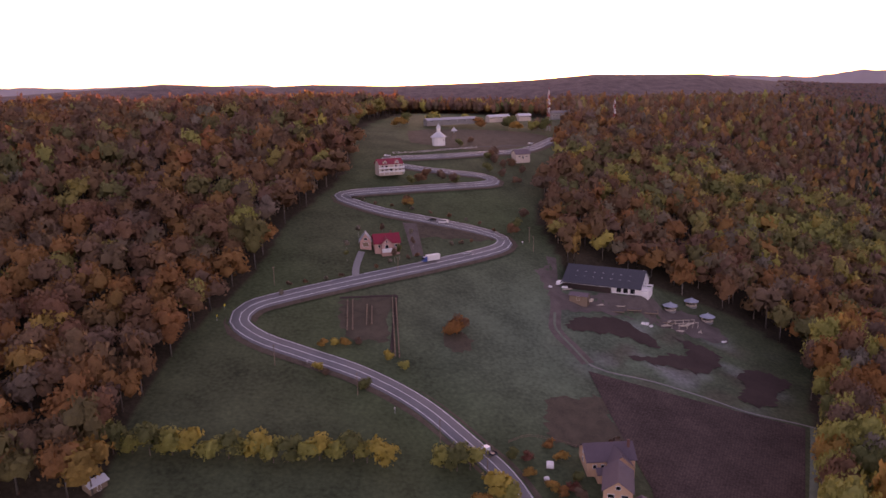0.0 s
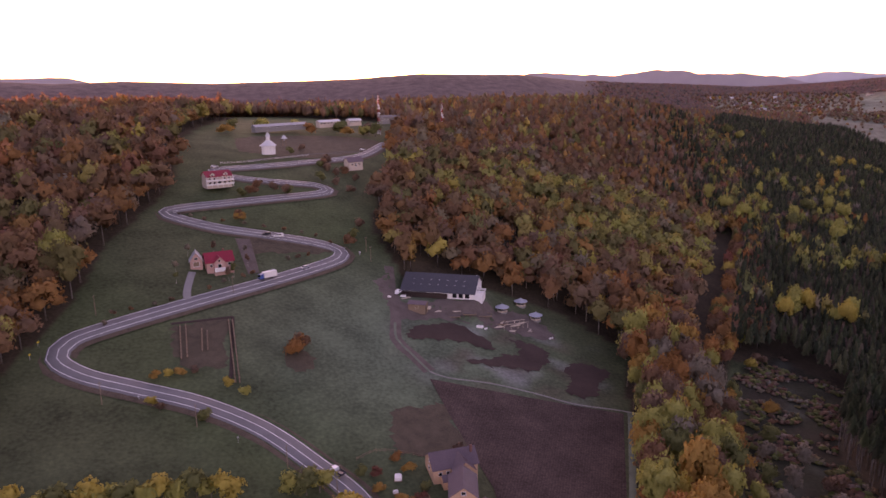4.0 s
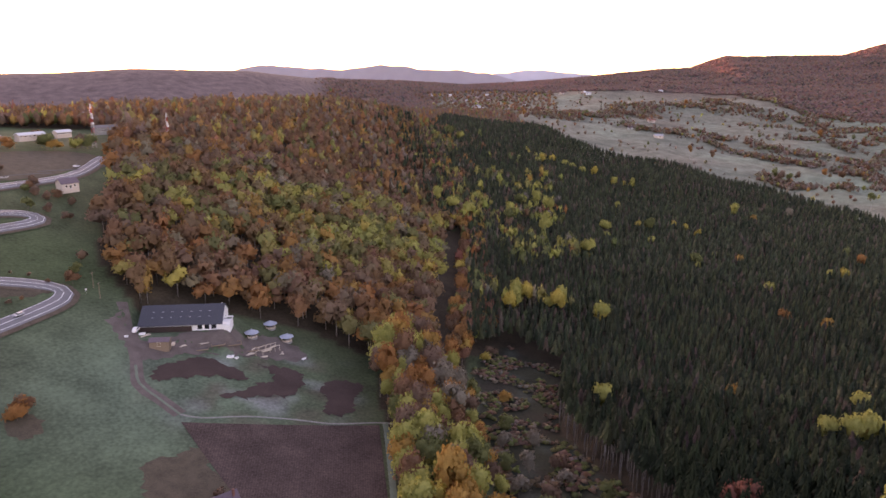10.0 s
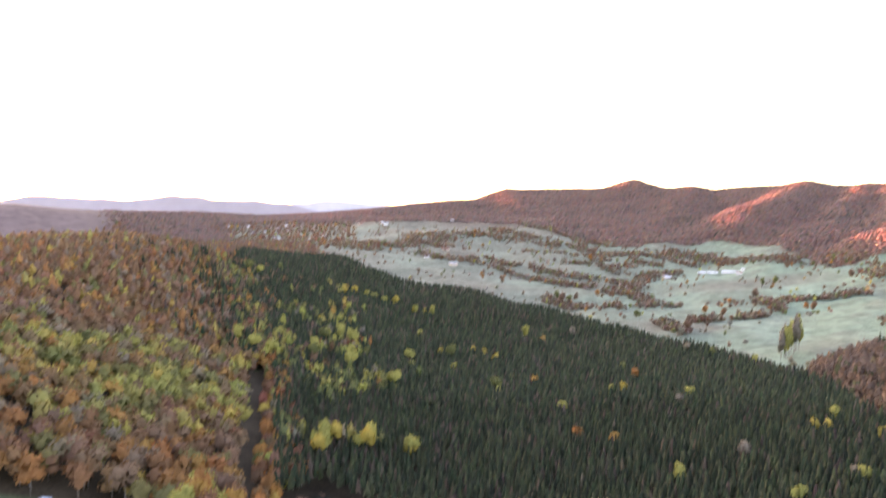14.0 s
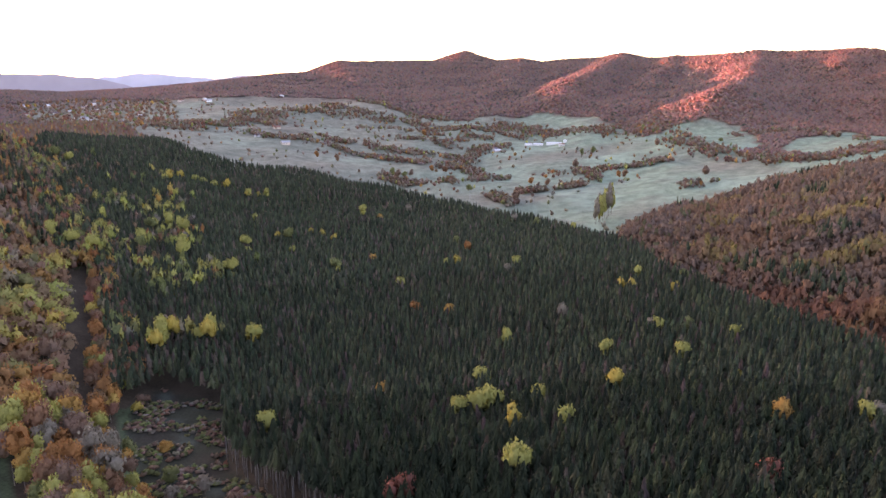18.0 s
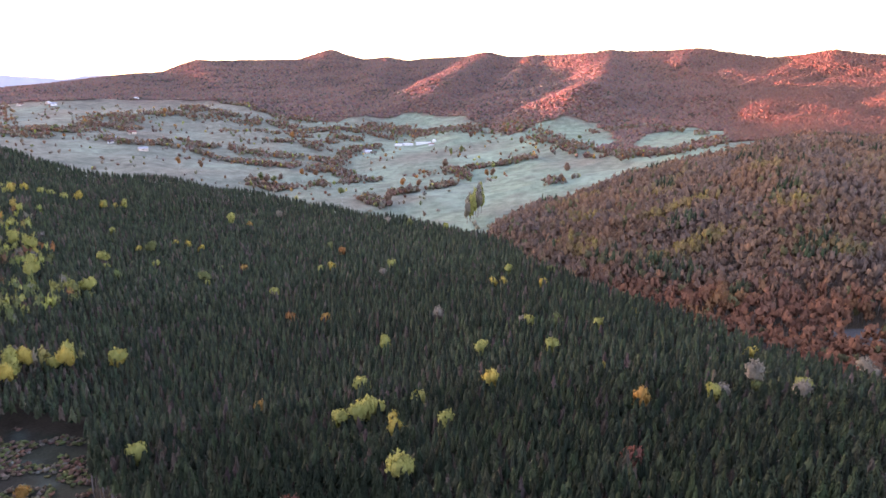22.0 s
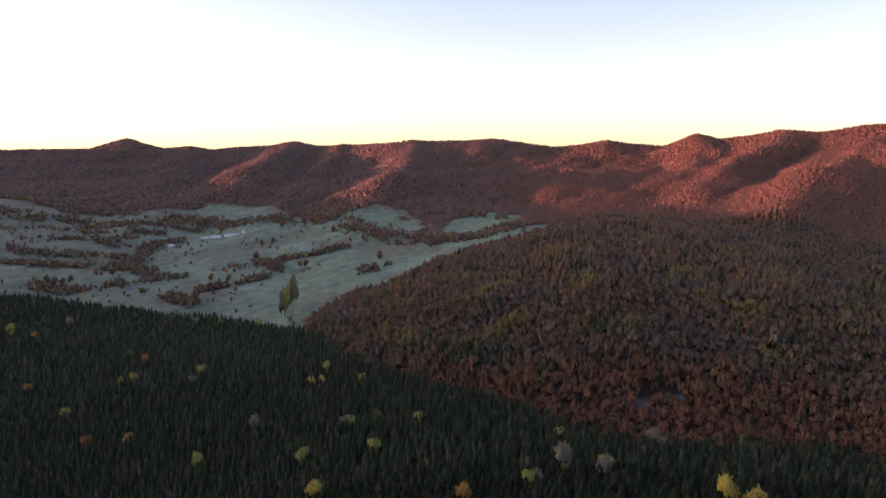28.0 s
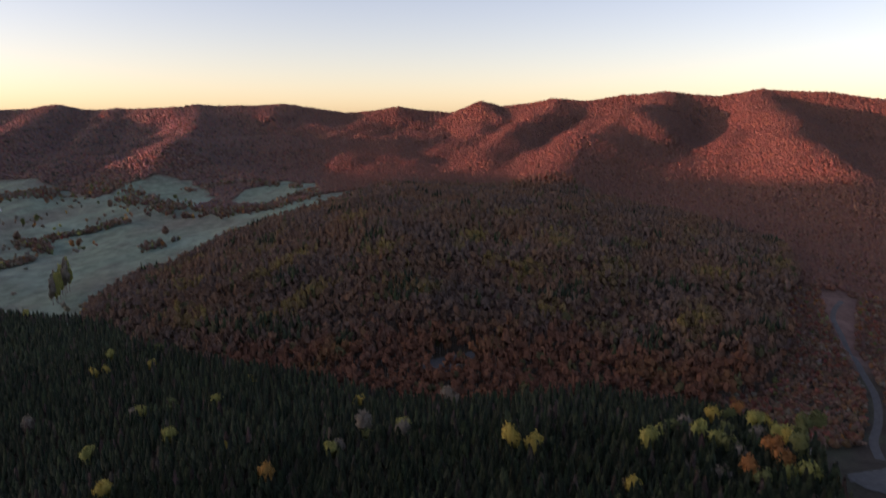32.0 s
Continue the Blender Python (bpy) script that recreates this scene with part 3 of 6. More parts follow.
def spruces():
    for name, tmpl, sp, lo, hi in (("spruce_wood", SPRUCE_NEAR, 4.7, 60, 330), ("spruce_wood", SPRUCE_MID, 4.9, 330, 620), ("spruce_wood", SPRUCE_FAR, 5.4, 620, 1400)):
        x, y = scatter(CONIFER, sp, lo, hi)
        gap = wave(x, y, 22, 4) + wave(x, y, 9, 2) * 0.6
        m = (gap > -1.25) & (np.hypot(x - 165, y - 95) > 54.0)
        x, y = x[m], y[m]
        m = near_line(RIDE, x, y) > 15
        x, y = x[m], y[m]
        h = rng.normal(19.0, 1.0, len(x)) + 1.5 * wave(x, y, 80, 6) + np.clip((330 - np.hypot(x, y)) / 120, 0, 1) * 2.5
        dead = np.clip(wave(x, y, 40, 3) * 0.9 + np.clip((y - 0.35 * x) / 400, -0.2, 0.5), 0, 1)
        mix = np.array((5, 4, 4, 0.5)) + dead[:, None] * np.array((0, 0, 2, 2.5))
        forest(name, "dense dark green spruce plantation on a slope", x, y, h, sp * rng.uniform(0.44, 0.6, len(x)), palette(len(x), mix, SPRUCE, 0.4), tmpl, M_NEEDLE, blend=0.25)


def broadleaf(name, label, poly, weights, rmax=1e9, size=1.0, far_spacing=9.0):
    for tmpl, sp, lo, hi in ((LEAF_NEAR, 9.8 * size, 0, 350), (LEAF_MID, 10.0 * size, 350, 640), (LEAF_FAR, far_spacing, 640, rmax)):
        x, y = scatter(poly, sp, lo, hi)
        m = (near_line(ROAD_LINE, x, y) > 9) & (near_line(RIDE, x, y) > 5)
        x, y = x[m], y[m]
        if not len(x):
            continue
        w = np.atleast_2d(weights(x, y) if callable(weights) else weights)
        tint = 0.74 * palette(len(x), w, AUTUMN, 0.15) + 0.26 * (w / w.sum(1, keepdims=True)) @ np.array(AUTUMN)
        h = rng.normal(17.0 * size ** 0.5, 2.0, len(x)) + 1.5 * wave(x, y, 40, 3)
        forest(name, label, x, y, h, sp * rng.uniform(0.6, 0.85, len(x)), tint, tmpl, M_LEAF)


def north_mix(x, y):
    """Orange at the lower edge, a yellow-green patch in the middle, rust and brown beyond."""
    d = np.hypot(x, y)
    lime = np.clip(1.3 - np.hypot((x - 230) / 130, (y - 455) / 75), 0, 1) * np.clip(0.7 + 0.8 * wave(x, y, 30, 2), 0.1, 1)
    edge = np.clip((400 - d) / 60, 0, 1)
    w = np.tile((0.6, 0.5, 0.2, 0.4, 1.2, 3.5, 0.2, 4, 0.8), (len(x), 1))
    w += lime[:, None] * np.array((14, 18, 3, 1.2, 1, 0, 0, 0, 1.5))
    return w + edge[:, None] * np.array((1.5, 1.0, 0.3, 1.2, 7, 4, 0.5, 1, 0.3))


def west_mix(x, y):
    w = np.tile((0.8, 0.5, 0.1, 0.3, 1.6, 4, 0.2, 4, 0.2), (len(x), 1))
    return w + np.clip((330 - np.hypot(x, y)) / 80, 0, 1)[:, None] * np.array((1, 1.5, 0.3, 1, 5, 2, 0.3, 0, 0))


spruces()
broadleaf("north_wood", "mixed autumn beech wood, yellow, orange and rust", NORTH_WOOD, north_mix)
broadleaf("west_wood", "autumn wood of rust and orange beeches on a hill", LEFT_WOOD, west_mix, 1300)
x, y = scatter(BACK_WOOD, 7.0, 0, 1080)
forest("back_wood", "brown autumn wood on the plateau", x, y, rng.normal(15, 2, len(x)), rng.uniform(3.5, 5.5, len(x)), palette(len(x), (0.8, 0.3, 0.1, 0.2, 0.8, 3.5, 0.2, 4, 0.3), AUTUMN), [leafy_crown(1, 8, s + 150, 0.0, 1.0, 0.3) for s in range(6)], M_LEAF)
SLIM = [with_trunk(leafy_crown(2, 26, s + 120, 0.22, 1.0, 0.24), 0.05, 0.45) for s in range(8)]
SLIM_FAR = [leafy_crown(1, 9, s + 130, 0.1, 1.0, 0.3) for s in range(7)]
RUBBLE = [(477, -145), (505, -158), (516, -195), (519, -222), (500, -205), (487, -180), (468, -154)]
x, y = scatter(EAST_HILL, 7.0)
m = ~inside(RUBBLE, x + 3 * wave(x, y, 7, 2), y)
x, y = x[m], y[m]
k = np.clip(0.5 + 0.45 * wave(x, y, 75, 4) + 0.3 * wave(x, y, 30, 9) + rng.normal(0, 0.22, len(x)), 0, 1)
tint = mixc(np.tile((0.18, 0.13, 0.105), (len(x), 1)), k, (0.24, 0.14, 0.085))
tint = mixc(tint, np.clip(wave(x, y, 48, 17) * 1.5 - 0.5 + rng.normal(0, 0.3, len(x)), 0, 1) * np.clip((1150 - np.hypot(x, y)) / 250, 0, 1), (0.27, 0.2, 0.07))
tint = mixc(tint, np.clip((600 - np.hypot(x, y) + 40 * wave(x, y, 60, 6)) / 60 + rng.normal(0, 0.3, len(x)), 0, 1) * 0.75, (0.215, 0.09, 0.052))
tint = mixc(tint, (rng.random(len(x)) < 0.05) * 0.8, (0.1, 0.11, 0.05)) * rng.uniform(0.85, 1.15, (len(x), 1))
tall = rng.normal(18.5, 2.6, len(x)) + 2.5 * wave(x, y, 45, 1) - np.clip((540 - np.hypot(x, y)) / 60, 0, 1) * 5
wide = rng.uniform(3.2, 4.8, len(x))
for m, tmpl in ((np.hypot(x, y) < 800, SLIM), (np.hypot(x, y) >= 800, SLIM_FAR)):
    forest("east_wood", "rust-brown beech wood covering a rounded hill", x[m], y[m], tall[m], wide[m], tint[m], tmpl, M_LEAF)
x, y = scatter(EAST_HILL, 8.0)
m = (wave(x, y, 60, 12) + 0.6 * wave(x, y, 24, 5) - 0.35 * np.clip((np.hypot(x, y) - 640) / 150, 0, 1) > 0.55) & (np.hypot(x, y) > 540)
forest("hill_spruces", "dark spruces among the beeches of the hill", x[m], y[m], rng.normal(21, 2, m.sum()), rng.uniform(2.4, 3.6, m.sum()), palette(int(m.sum()), (5, 4, 4, 0.3), SPRUCE, 0.3), SPRUCE_FAR, M_NEEDLE)


def small_crown(seed):
    """A far tree: five uneven faces."""
    g = np.random.default_rng(seed)
    a = np.arange(5) * 1.2566
    v = np.vstack([np.c_[np.cos(a), np.sin(a), np.full(5, 0.25)], [[0, 0, 1.0]]]) * g.uniform(0.75, 1.2, (6, 1))
    v[:, :2] += g.normal(0, 0.18, (6, 2))
    return v, np.array([(0, 1, 5), (1, 2, 5), (2, 3, 5), (3, 4, 5), (4, 0, 5)])


def far_woods():
    tmpl = [small_crown(s + 140) for s in range(8)]
    n = 360000
    az = rng.uniform(25, 147, n)
    far = np.interp(az, RA[:, 0], RA[:, 1])
    r = np.sqrt(rng.uniform(880.0 ** 2, (far * 1.03) ** 2, n))
    x, y = r * np.sin(np.radians(az)), r * np.cos(np.radians(az))
    m = ~(inside(EAST_HILL, x, y) | in_meadow(x, y) | inside(CONIFER, x, y) | inside(NORTH_WOOD, x, y)) & (r > np.where(az > 102, 900, 1100)) & (rng.random(n) < (az - 25) / 12)
    x, y = x[m][:165000], y[m][:165000]
    k = np.clip(0.5 + 0.6 * wave(x, y, 190, 11) + 0.4 * wave(x, y, 70, 13), 0, 1)
    tint = palette(len(x), np.array((5, 4, 3, 2, 0.4)) + k[:, None] * np.array((0, 0, 0, 1, 1.2)), HAZY_LEAF, 0.12)
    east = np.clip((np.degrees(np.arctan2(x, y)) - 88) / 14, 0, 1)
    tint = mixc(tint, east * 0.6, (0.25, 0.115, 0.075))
    close = np.interp(np.hypot(x, y), [1000, 2200], [0.72, 1.0])
    forest("far_woods", "rust-red beech woods on the far hills", x, y, rng.normal(7.0, 0.9, len(x)) * close, rng.uniform(4.4, 6.2, len(x)) * close, tint, tmpl, M_LEAF, blend=0.75)
    n = 60000
    az = rng.uniform(98, 148, n)
    r = np.sqrt(rng.uniform(880.0 ** 2, 2100.0 ** 2, n))
    x, y = r * np.sin(np.radians(az)), r * np.cos(np.radians(az))
    m = ~(inside(EAST_HILL, x, y) | in_meadow(x, y))
    x, y = x[m], y[m]
    tint = mixc(palette(len(x), (4, 2, 4, 1, 0.5), HAZY_LEAF, 0.15), np.full(len(x), 0.55), (0.25, 0.115, 0.075))
    forest("slope_woods", "rust-red beech woods on the nearer slopes", x, y, rng.normal(7.0, 1.2, len(x)), rng.uniform(3.0, 4.4, len(x)), tint, tmpl, M_LEAF, blend=0.75)
    n = 90000
    az = rng.uniform(-46, 42, n)
    r = np.sqrt(rng.uniform(640 ** 2, 2100 ** 2, n))
    x, y = r * np.sin(np.radians(az)), r * np.cos(np.radians(az))
    m = ~(inside(NORTH_WOOD, x, y) | inside(LEFT_WOOD, x, y) | inside(BACK_WOOD, x, y) | inside(CONIFER, x, y) | in_meadow(x, y))
    m &= ~((np.abs(x - 60) < 110) & (y < 690)) & (rng.random(n) > np.where(az > 26, (r - 1200) / 600, (r - 1020) / 230))
    x, y = x[m], y[m]
    forest("plateau_woods", "brown autumn woods on the plateau", x, y, rng.normal(12, 2, len(x)), rng.uniform(3.5, 5.5, len(x)), palette(len(x), (0.6, 0.1, 0.1, 0.2, 0.8, 4, 0.3, 6, 0.6), AUTUMN, 0.15), tmpl, M_LEAF)


far_woods()


# ---- road ----
def strip(name, line, offs, lift, mat, label="", thick=0.0):
    """A ribbon laid on the ground along a line, between two offsets from it."""
    p = np.array(line)
    t = np.gradient(p, axis=0)
    t /= np.linalg.norm(t, axis=1)[:, None]
    n = np.c_[t[:, 1], -t[:, 0]]
    zc = land(p[:, 0], p[:, 1])
    rows = []
    for o, dz in offs:
        q = p + n * o
        rows.append(np.c_[q, 0.3 * zc + 0.7 * land(q[:, 0], q[:, 1]) + lift + dz])
    k, m = len(rows), len(p)
    v = np.stack(rows, 1).reshape(-1, 3)
    i, j = np.meshgrid(np.arange(m - 1), np.arange(k - 1), indexing="ij")
    a = i * k + j
    tris = np.concatenate([np.stack([a, a + 1, a + k + 1], -1).reshape(-1, 3), np.stack([a, a + k + 1, a + k], -1).reshape(-1, 3)])
    return new(name, tri_mesh(name, v, tris, mat))


road = tagged(strip("road", ROAD_LINE, [(-4.3, -0.9), (-3.7, 0), (0, 0.04), (3.7, 0), (4.3, -0.9)], 0.4, M_ASPHALT), "winding two-lane asphalt road with white lines", "road", kind="structure")
for o in (-3.3, 0.0, 3.3):
    line = strip("road_line", ROAD_LINE, [(o - 0.12, 0), (o + 0.12, 0)], 0.455, M_PAINT)
    line.parent = road


verge_mat = material("brown_verge", (0.1, 0.075, 0.055), 0.95, 0.45, 0.3, 0.2, fine=9)
for o in ((-6.8, -4.0), (4.0, 6.8)):
    v = strip("verge", ROAD_LINE, [(o[0], -0.35), (sum(o) / 2, 0.1), (o[1], -0.35)], 0.12, verge_mat)
    v.parent = road


def ragged(poly, step=1.6, amp=1.0):
    """A closed outline, rounded and made uneven."""
    p = smooth_line(poly + poly[:1], step)[:-1]
    return [(x + amp * (math.sin(x * 0.9 + y * 1.3) + 0.6 * math.sin(x * 2.3 - y * 1.9)), y + amp * (math.sin(y * 1.1 - x * 0.7) + 0.6 * math.sin(y * 2.7 + x * 1.7))) for x, y in p]


def patch(name, poly, lift, mat, label, step=4.0):
    """A flat cover of the ground inside a polygon."""
    bm = bmesh.new()
    f = bm.faces.new([bm.verts.new((x, y, 0)) for x, y in poly])
    bmesh.ops.triangulate(bm, faces=[f])
    for _ in range(6):
        long = [e for e in bm.edges if e.calc_length() > step]
        if not long:
            break
        bmesh.ops.subdivide_edges(bm, edges=long, cuts=1)
        bmesh.ops.triangulate(bm, faces=bm.faces)
    co = np.array([v.co[:2] for v in bm.verts])
    for v, z in zip(bm.verts, land(co[:, 0], co[:, 1])):
        v.co.z = z + lift
    for f in bm.faces:
        if f.normal.z < 0:
            f.normal_flip()
    me = bpy.data.meshes.new(name)
    bm.to_mesh(me)
    bm.free()
    me.materials.append(mat)
    return tagged(new(name, me), label, "ground", kind="structure")


patch("ploughed_field", FIELD, 0.2, M_FIELD, "dark brown freshly ploughed field")


# ---- helpers for built things ----
def part(name, bm, mat, parent=None, label="", m=None):
    """Link a bmesh as one mesh object, under a thing or part if there is one."""
    me = bpy.data.meshes.new(name)
    bm.to_mesh(me)
    bm.free()
    me.materials.append(mat)
    ob = new(name, me)
    if parent is not None:
        ob.parent = parent
    if m is not None:
        ob.matrix_basis = m
    return tagged(ob, label)


def shared(name, me, parent, m=None):
    """An object on a mesh that others use too."""
    ob = new(name, me)
    ob.parent = parent
    if m is not None:
        ob.matrix_basis = m
    return ob


def thing(name, label, category, x, y, z, turn=0.0, group=""):
    ob = new(name)
    ob.matrix_basis = pose(x, y, z, 0, 0, turn)
    return tagged(ob, label, category, group)


def box(bm, c, s, rz=0.0, bevel=0.0):
    r = bmesh.ops.create_cube(bm, size=1.0)
    bmesh.ops.transform(bm, matrix=Matrix.Translation(c) @ Matrix.Rotation(rz, 4, "Z") @ Matrix.Diagonal((*s, 1)), verts=r["verts"])
    if bevel:
        es = list({e for v in r["verts"] for e in v.link_edges})
        bmesh.ops.bevel(bm, geom=es, offset=bevel, segments=2, affect="EDGES")
    return bm


def boxm(c, s, bevel=0.0, rz=0.0):
    return box(bmesh.new(), c, s, rz, bevel)


def cyl(bm, a, b, r, r2=None, sides=8):
    a, b = Vector(a), Vector(b)
    q = (b - a).to_track_quat("Z", "Y").to_matrix().to_4x4()
    bmesh.ops.create_cone(bm, cap_ends=True, segments=sides, radius1=r, radius2=r if r2 is None else r2, depth=(b - a).length, matrix=Matrix.Translation((a + b) / 2) @ q)
    return bm


def prism(pts, depth, axis="y"):
    """A flat outline in x and z, given a depth along y."""
    bm = bmesh.new()
    f = bm.faces.new([bm.verts.new((x, -depth / 2, z)) for x, z in pts])
    g = bmesh.ops.extrude_face_region(bm, geom=[f])
    bmesh.ops.translate(bm, vec=(0, depth, 0), verts=[v for v in g["geom"] if isinstance(v, bmesh.types.BMVert)])
    bmesh.ops.recalc_face_normals(bm, faces=bm.faces)
    return bm


M_PEACH = material("peach_plaster", (0.62, 0.38, 0.25), 0.85, 0.08, 0.4)
M_WHITE = material("white_plaster", (0.74, 0.73, 0.72), 0.8, 0.08, 0.5)
M_CREAM = material("cream_plaster", (0.55, 0.45, 0.38), 0.85, 0.1, 0.5)
M_PINKW = material("pink_plaster", (0.5, 0.3, 0.26), 0.85, 0.1, 0.5)
M_PLUM = material("plum_roof_tile", (0.13, 0.09, 0.105), 0.6, 0.15, 0.5, spec=0.4)
M_DARKROOF = material("anthracite_roof", (0.045, 0.048, 0.06), 0.5, 0.12, 0.4, spec=0.4)
M_REDROOF = material("red_roof", (0.3, 0.03, 0.05), 0.6, 0.15, 0.5)
M_GREYROOF = material("grey_sheet_roof", (0.32, 0.33, 0.36), 0.5, 0.15, 0.4, spec=0.4)
M_RUSTROOF = material("rust_tile_roof", (0.22, 0.1, 0.08), 0.8, 0.2, 0.5)
M_ZINC = material("pale_zinc_roof", (0.5, 0.52, 0.55), 0.45, 0.1, 0.4, spec=0.5)
M_GLASS = material("window_glass", (0.015, 0.017, 0.02), 0.08, 0.1, 1.0, spec=0.8)
M_WOOD = material("weathered_timber", (0.24, 0.17, 0.12), 0.85, 0.25, 2.0)
M_PALEWOOD = material("fresh_timber", (0.5, 0.42, 0.34), 0.8, 0.2, 2.0)
M_CONCRETE = material("concrete", (0.24, 0.23, 0.225), 0.9, 0.15, 0.6)
M_METAL = material("galvanised_metal", (0.45, 0.45, 0.46), 0.45, 0.1, 1.0, metal=0.6)
M_MASTRED = material("mast_red_paint", (0.45, 0.05, 0.05), 0.5, 0.1, 1.0)
M_MASTWHITE = material("mast_white_paint", (0.6, 0.58, 0.58), 0.5, 0.1, 1.0)
M_CARWHITE = material("white_car_paint", (0.75, 0.76, 0.78), 0.25, 0.03, 1.0, spec=0.5)
M_CARDARK = material("dark_car_paint", (0.03, 0.035, 0.05), 0.25, 0.05, 1.0, spec=0.5)
M_CARSILVER = material("silver_car_paint", (0.4, 0.42, 0.45), 0.3, 0.05, 1.0, spec=0.5)
M_CARBLUE = material("blue_truck_paint", (0.04, 0.1, 0.3), 0.3, 0.05, 1.0, spec=0.5)
M_TYRE = material("tyre_rubber", (0.02, 0.02, 0.02), 0.9, 0.1, 2.0)
M_TARP = material("white_tarpaulin", (0.75, 0.74, 0.72), 0.7, 0.1, 1.0)
M_DIRT = material("bare_dirt", (0.12, 0.095, 0.085), 0.95, 0.35, 0.2, 0.1, fine=12)
M_GRAVEL = material("frosty_gravel", (0.09, 0.085, 0.078), 0.95, 0.4, 0.4, 0.08, fine=14)
M_FROST = material("frosty_grass", (0.13, 0.16, 0.12), 0.95, 0.3, 0.3, 0.1, fine=12)
M_FROST2 = material("pale_path", (0.2, 0.2, 0.18), 0.95, 0.3, 0.5, 0.05, fine=10)
M_STUBBLE = material("dry_stubble", (0.085, 0.068, 0.047), 0.95, 0.4, 0.25, 0.25, fine=10)
M_YELLOWSIGN = material("yellow_sign", (0.6, 0.45, 0.05), 0.5, 0.1, 1.0)
M_BLUETARP = material("pale_blue_cover", (0.4, 0.55, 0.58), 0.5, 0.1, 1.0)
M_GAZROOF = material("blue_grey_shingle", (0.3, 0.34, 0.4), 0.7, 0.15, 1.0)


# ---- buildings ----
def window(parent, side, u, v, w, h, L, D, pane=M_GLASS, frame_mat=M_WHITE):
    """A window, or a door, on one wall: a proud frame with the pane set in it."""
    place = {"f": pose(u, -D / 2, v), "b": pose(u, D / 2, v, 0, 0, 180), "l": pose(-L / 2, -u, v, 0, 0, -90), "r": pose(L / 2, u, v, 0, 0, 90)}[side]
    bm = bmesh.new()
    for c, s in (((-w / 2, -0.03, h / 2), (0.1, 0.12, h + 0.1)), ((w / 2, -0.03, h / 2), (0.1, 0.12, h + 0.1)), ((0, -0.03, 0), (w, 0.16, 0.1)), ((0, -0.03, h), (w, 0.12, 0.1))):
        box(bm, c, s)
    fr = part("window", bm, frame_mat, parent, m=place)
    part("pane", boxm((0, -0.012, h / 2), (w - 0.1, 0.05, h - 0.1)), pane, fr)


def gable_walls(L, D, hw, rise, sink=2.5):
    """Walls with gables over the short ends, ridge along x; the footing goes into the slope."""
    bm = prism([(-D / 2, -sink), (D / 2, -sink), (D / 2, hw), (0, hw + rise), (-D / 2, hw)], L)
    bmesh.ops.rotate(bm, cent=(0, 0, 0), matrix=Matrix.Rotation(math.pi / 2, 3, "Z"), verts=bm.verts)
    return bm


def roof_slope(L, D, hw, rise, over, side, thick=0.18):
    k = rise / (D / 2)
    lo = hw - k * over
    t = thick
    y0, y1 = side * (D / 2 + over), 0.0
    bm = bmesh.new()
    pts = [(y0, lo + 0.02), (y1, hw + rise + 0.02), (y1, hw + rise + t), (y0, lo + t)]
    a = [bm.verts.new((-L / 2 - over, y, z)) for y, z in pts]
    b = [bm.verts.new((L / 2 + over, y, z)) for y, z in pts]
    for i in range(4):
        bm.faces.new((a[i], a[(i + 1) % 4], b[(i + 1) % 4], b[i]))
    bm.faces.new(a)
    bm.faces.new(b[::-1])
    bmesh.ops.recalc_face_normals(bm, faces=bm.faces)
    return bm


def house(name, label, category, x, y, z, turn, L, D, hw, rise, wall, roof, windows=(), over=0.5, chimney=None, group="", parent=None, seams=0, m=None):
    """A gabled house, ridge along its own x."""
    ob = thing(name, label, category, x, y, z, turn, group) if parent is None else parent
    mm = m if m is not None else Matrix()
    wob = part("wall", gable_walls(L, D, hw, rise), wall, ob, m=mm)
    for side in (-1, 1):
        slope = part("roof_slope", roof_slope(L, D, hw, rise, over, side), roof, ob, m=mm)
        if seams:
            run, a = D / 2 + over, math.atan2(rise, D / 2)
            long = run / math.cos(a)
            me = bpy.data.meshes.new("seam")
            bm = boxm((0, 0, 0), (0.1, long, 0.1))
            bm.to_mesh(me)
            bm.free()
            me.materials.append(roof)
            for i in range(seams):
                shared("seam", me, slope, Matrix.Translation((-L / 2 + (i + 0.5) * L / seams, side * run / 2, hw + rise + 0.2 - run / 2 * math.tan(a))) @ Matrix.Rotation(-side * a, 4, "X"))
    for w in windows:
        window(wob, *w[:5], L, D, *w[5:])
    if chimney:
        cx, cy, ch = chimney
        part("chimney", boxm((cx, cy, hw + rise * 0.5 + ch / 2), (0.7, 0.6, ch + rise)), M_RUSTROOF, ob, m=mm)
    return ob


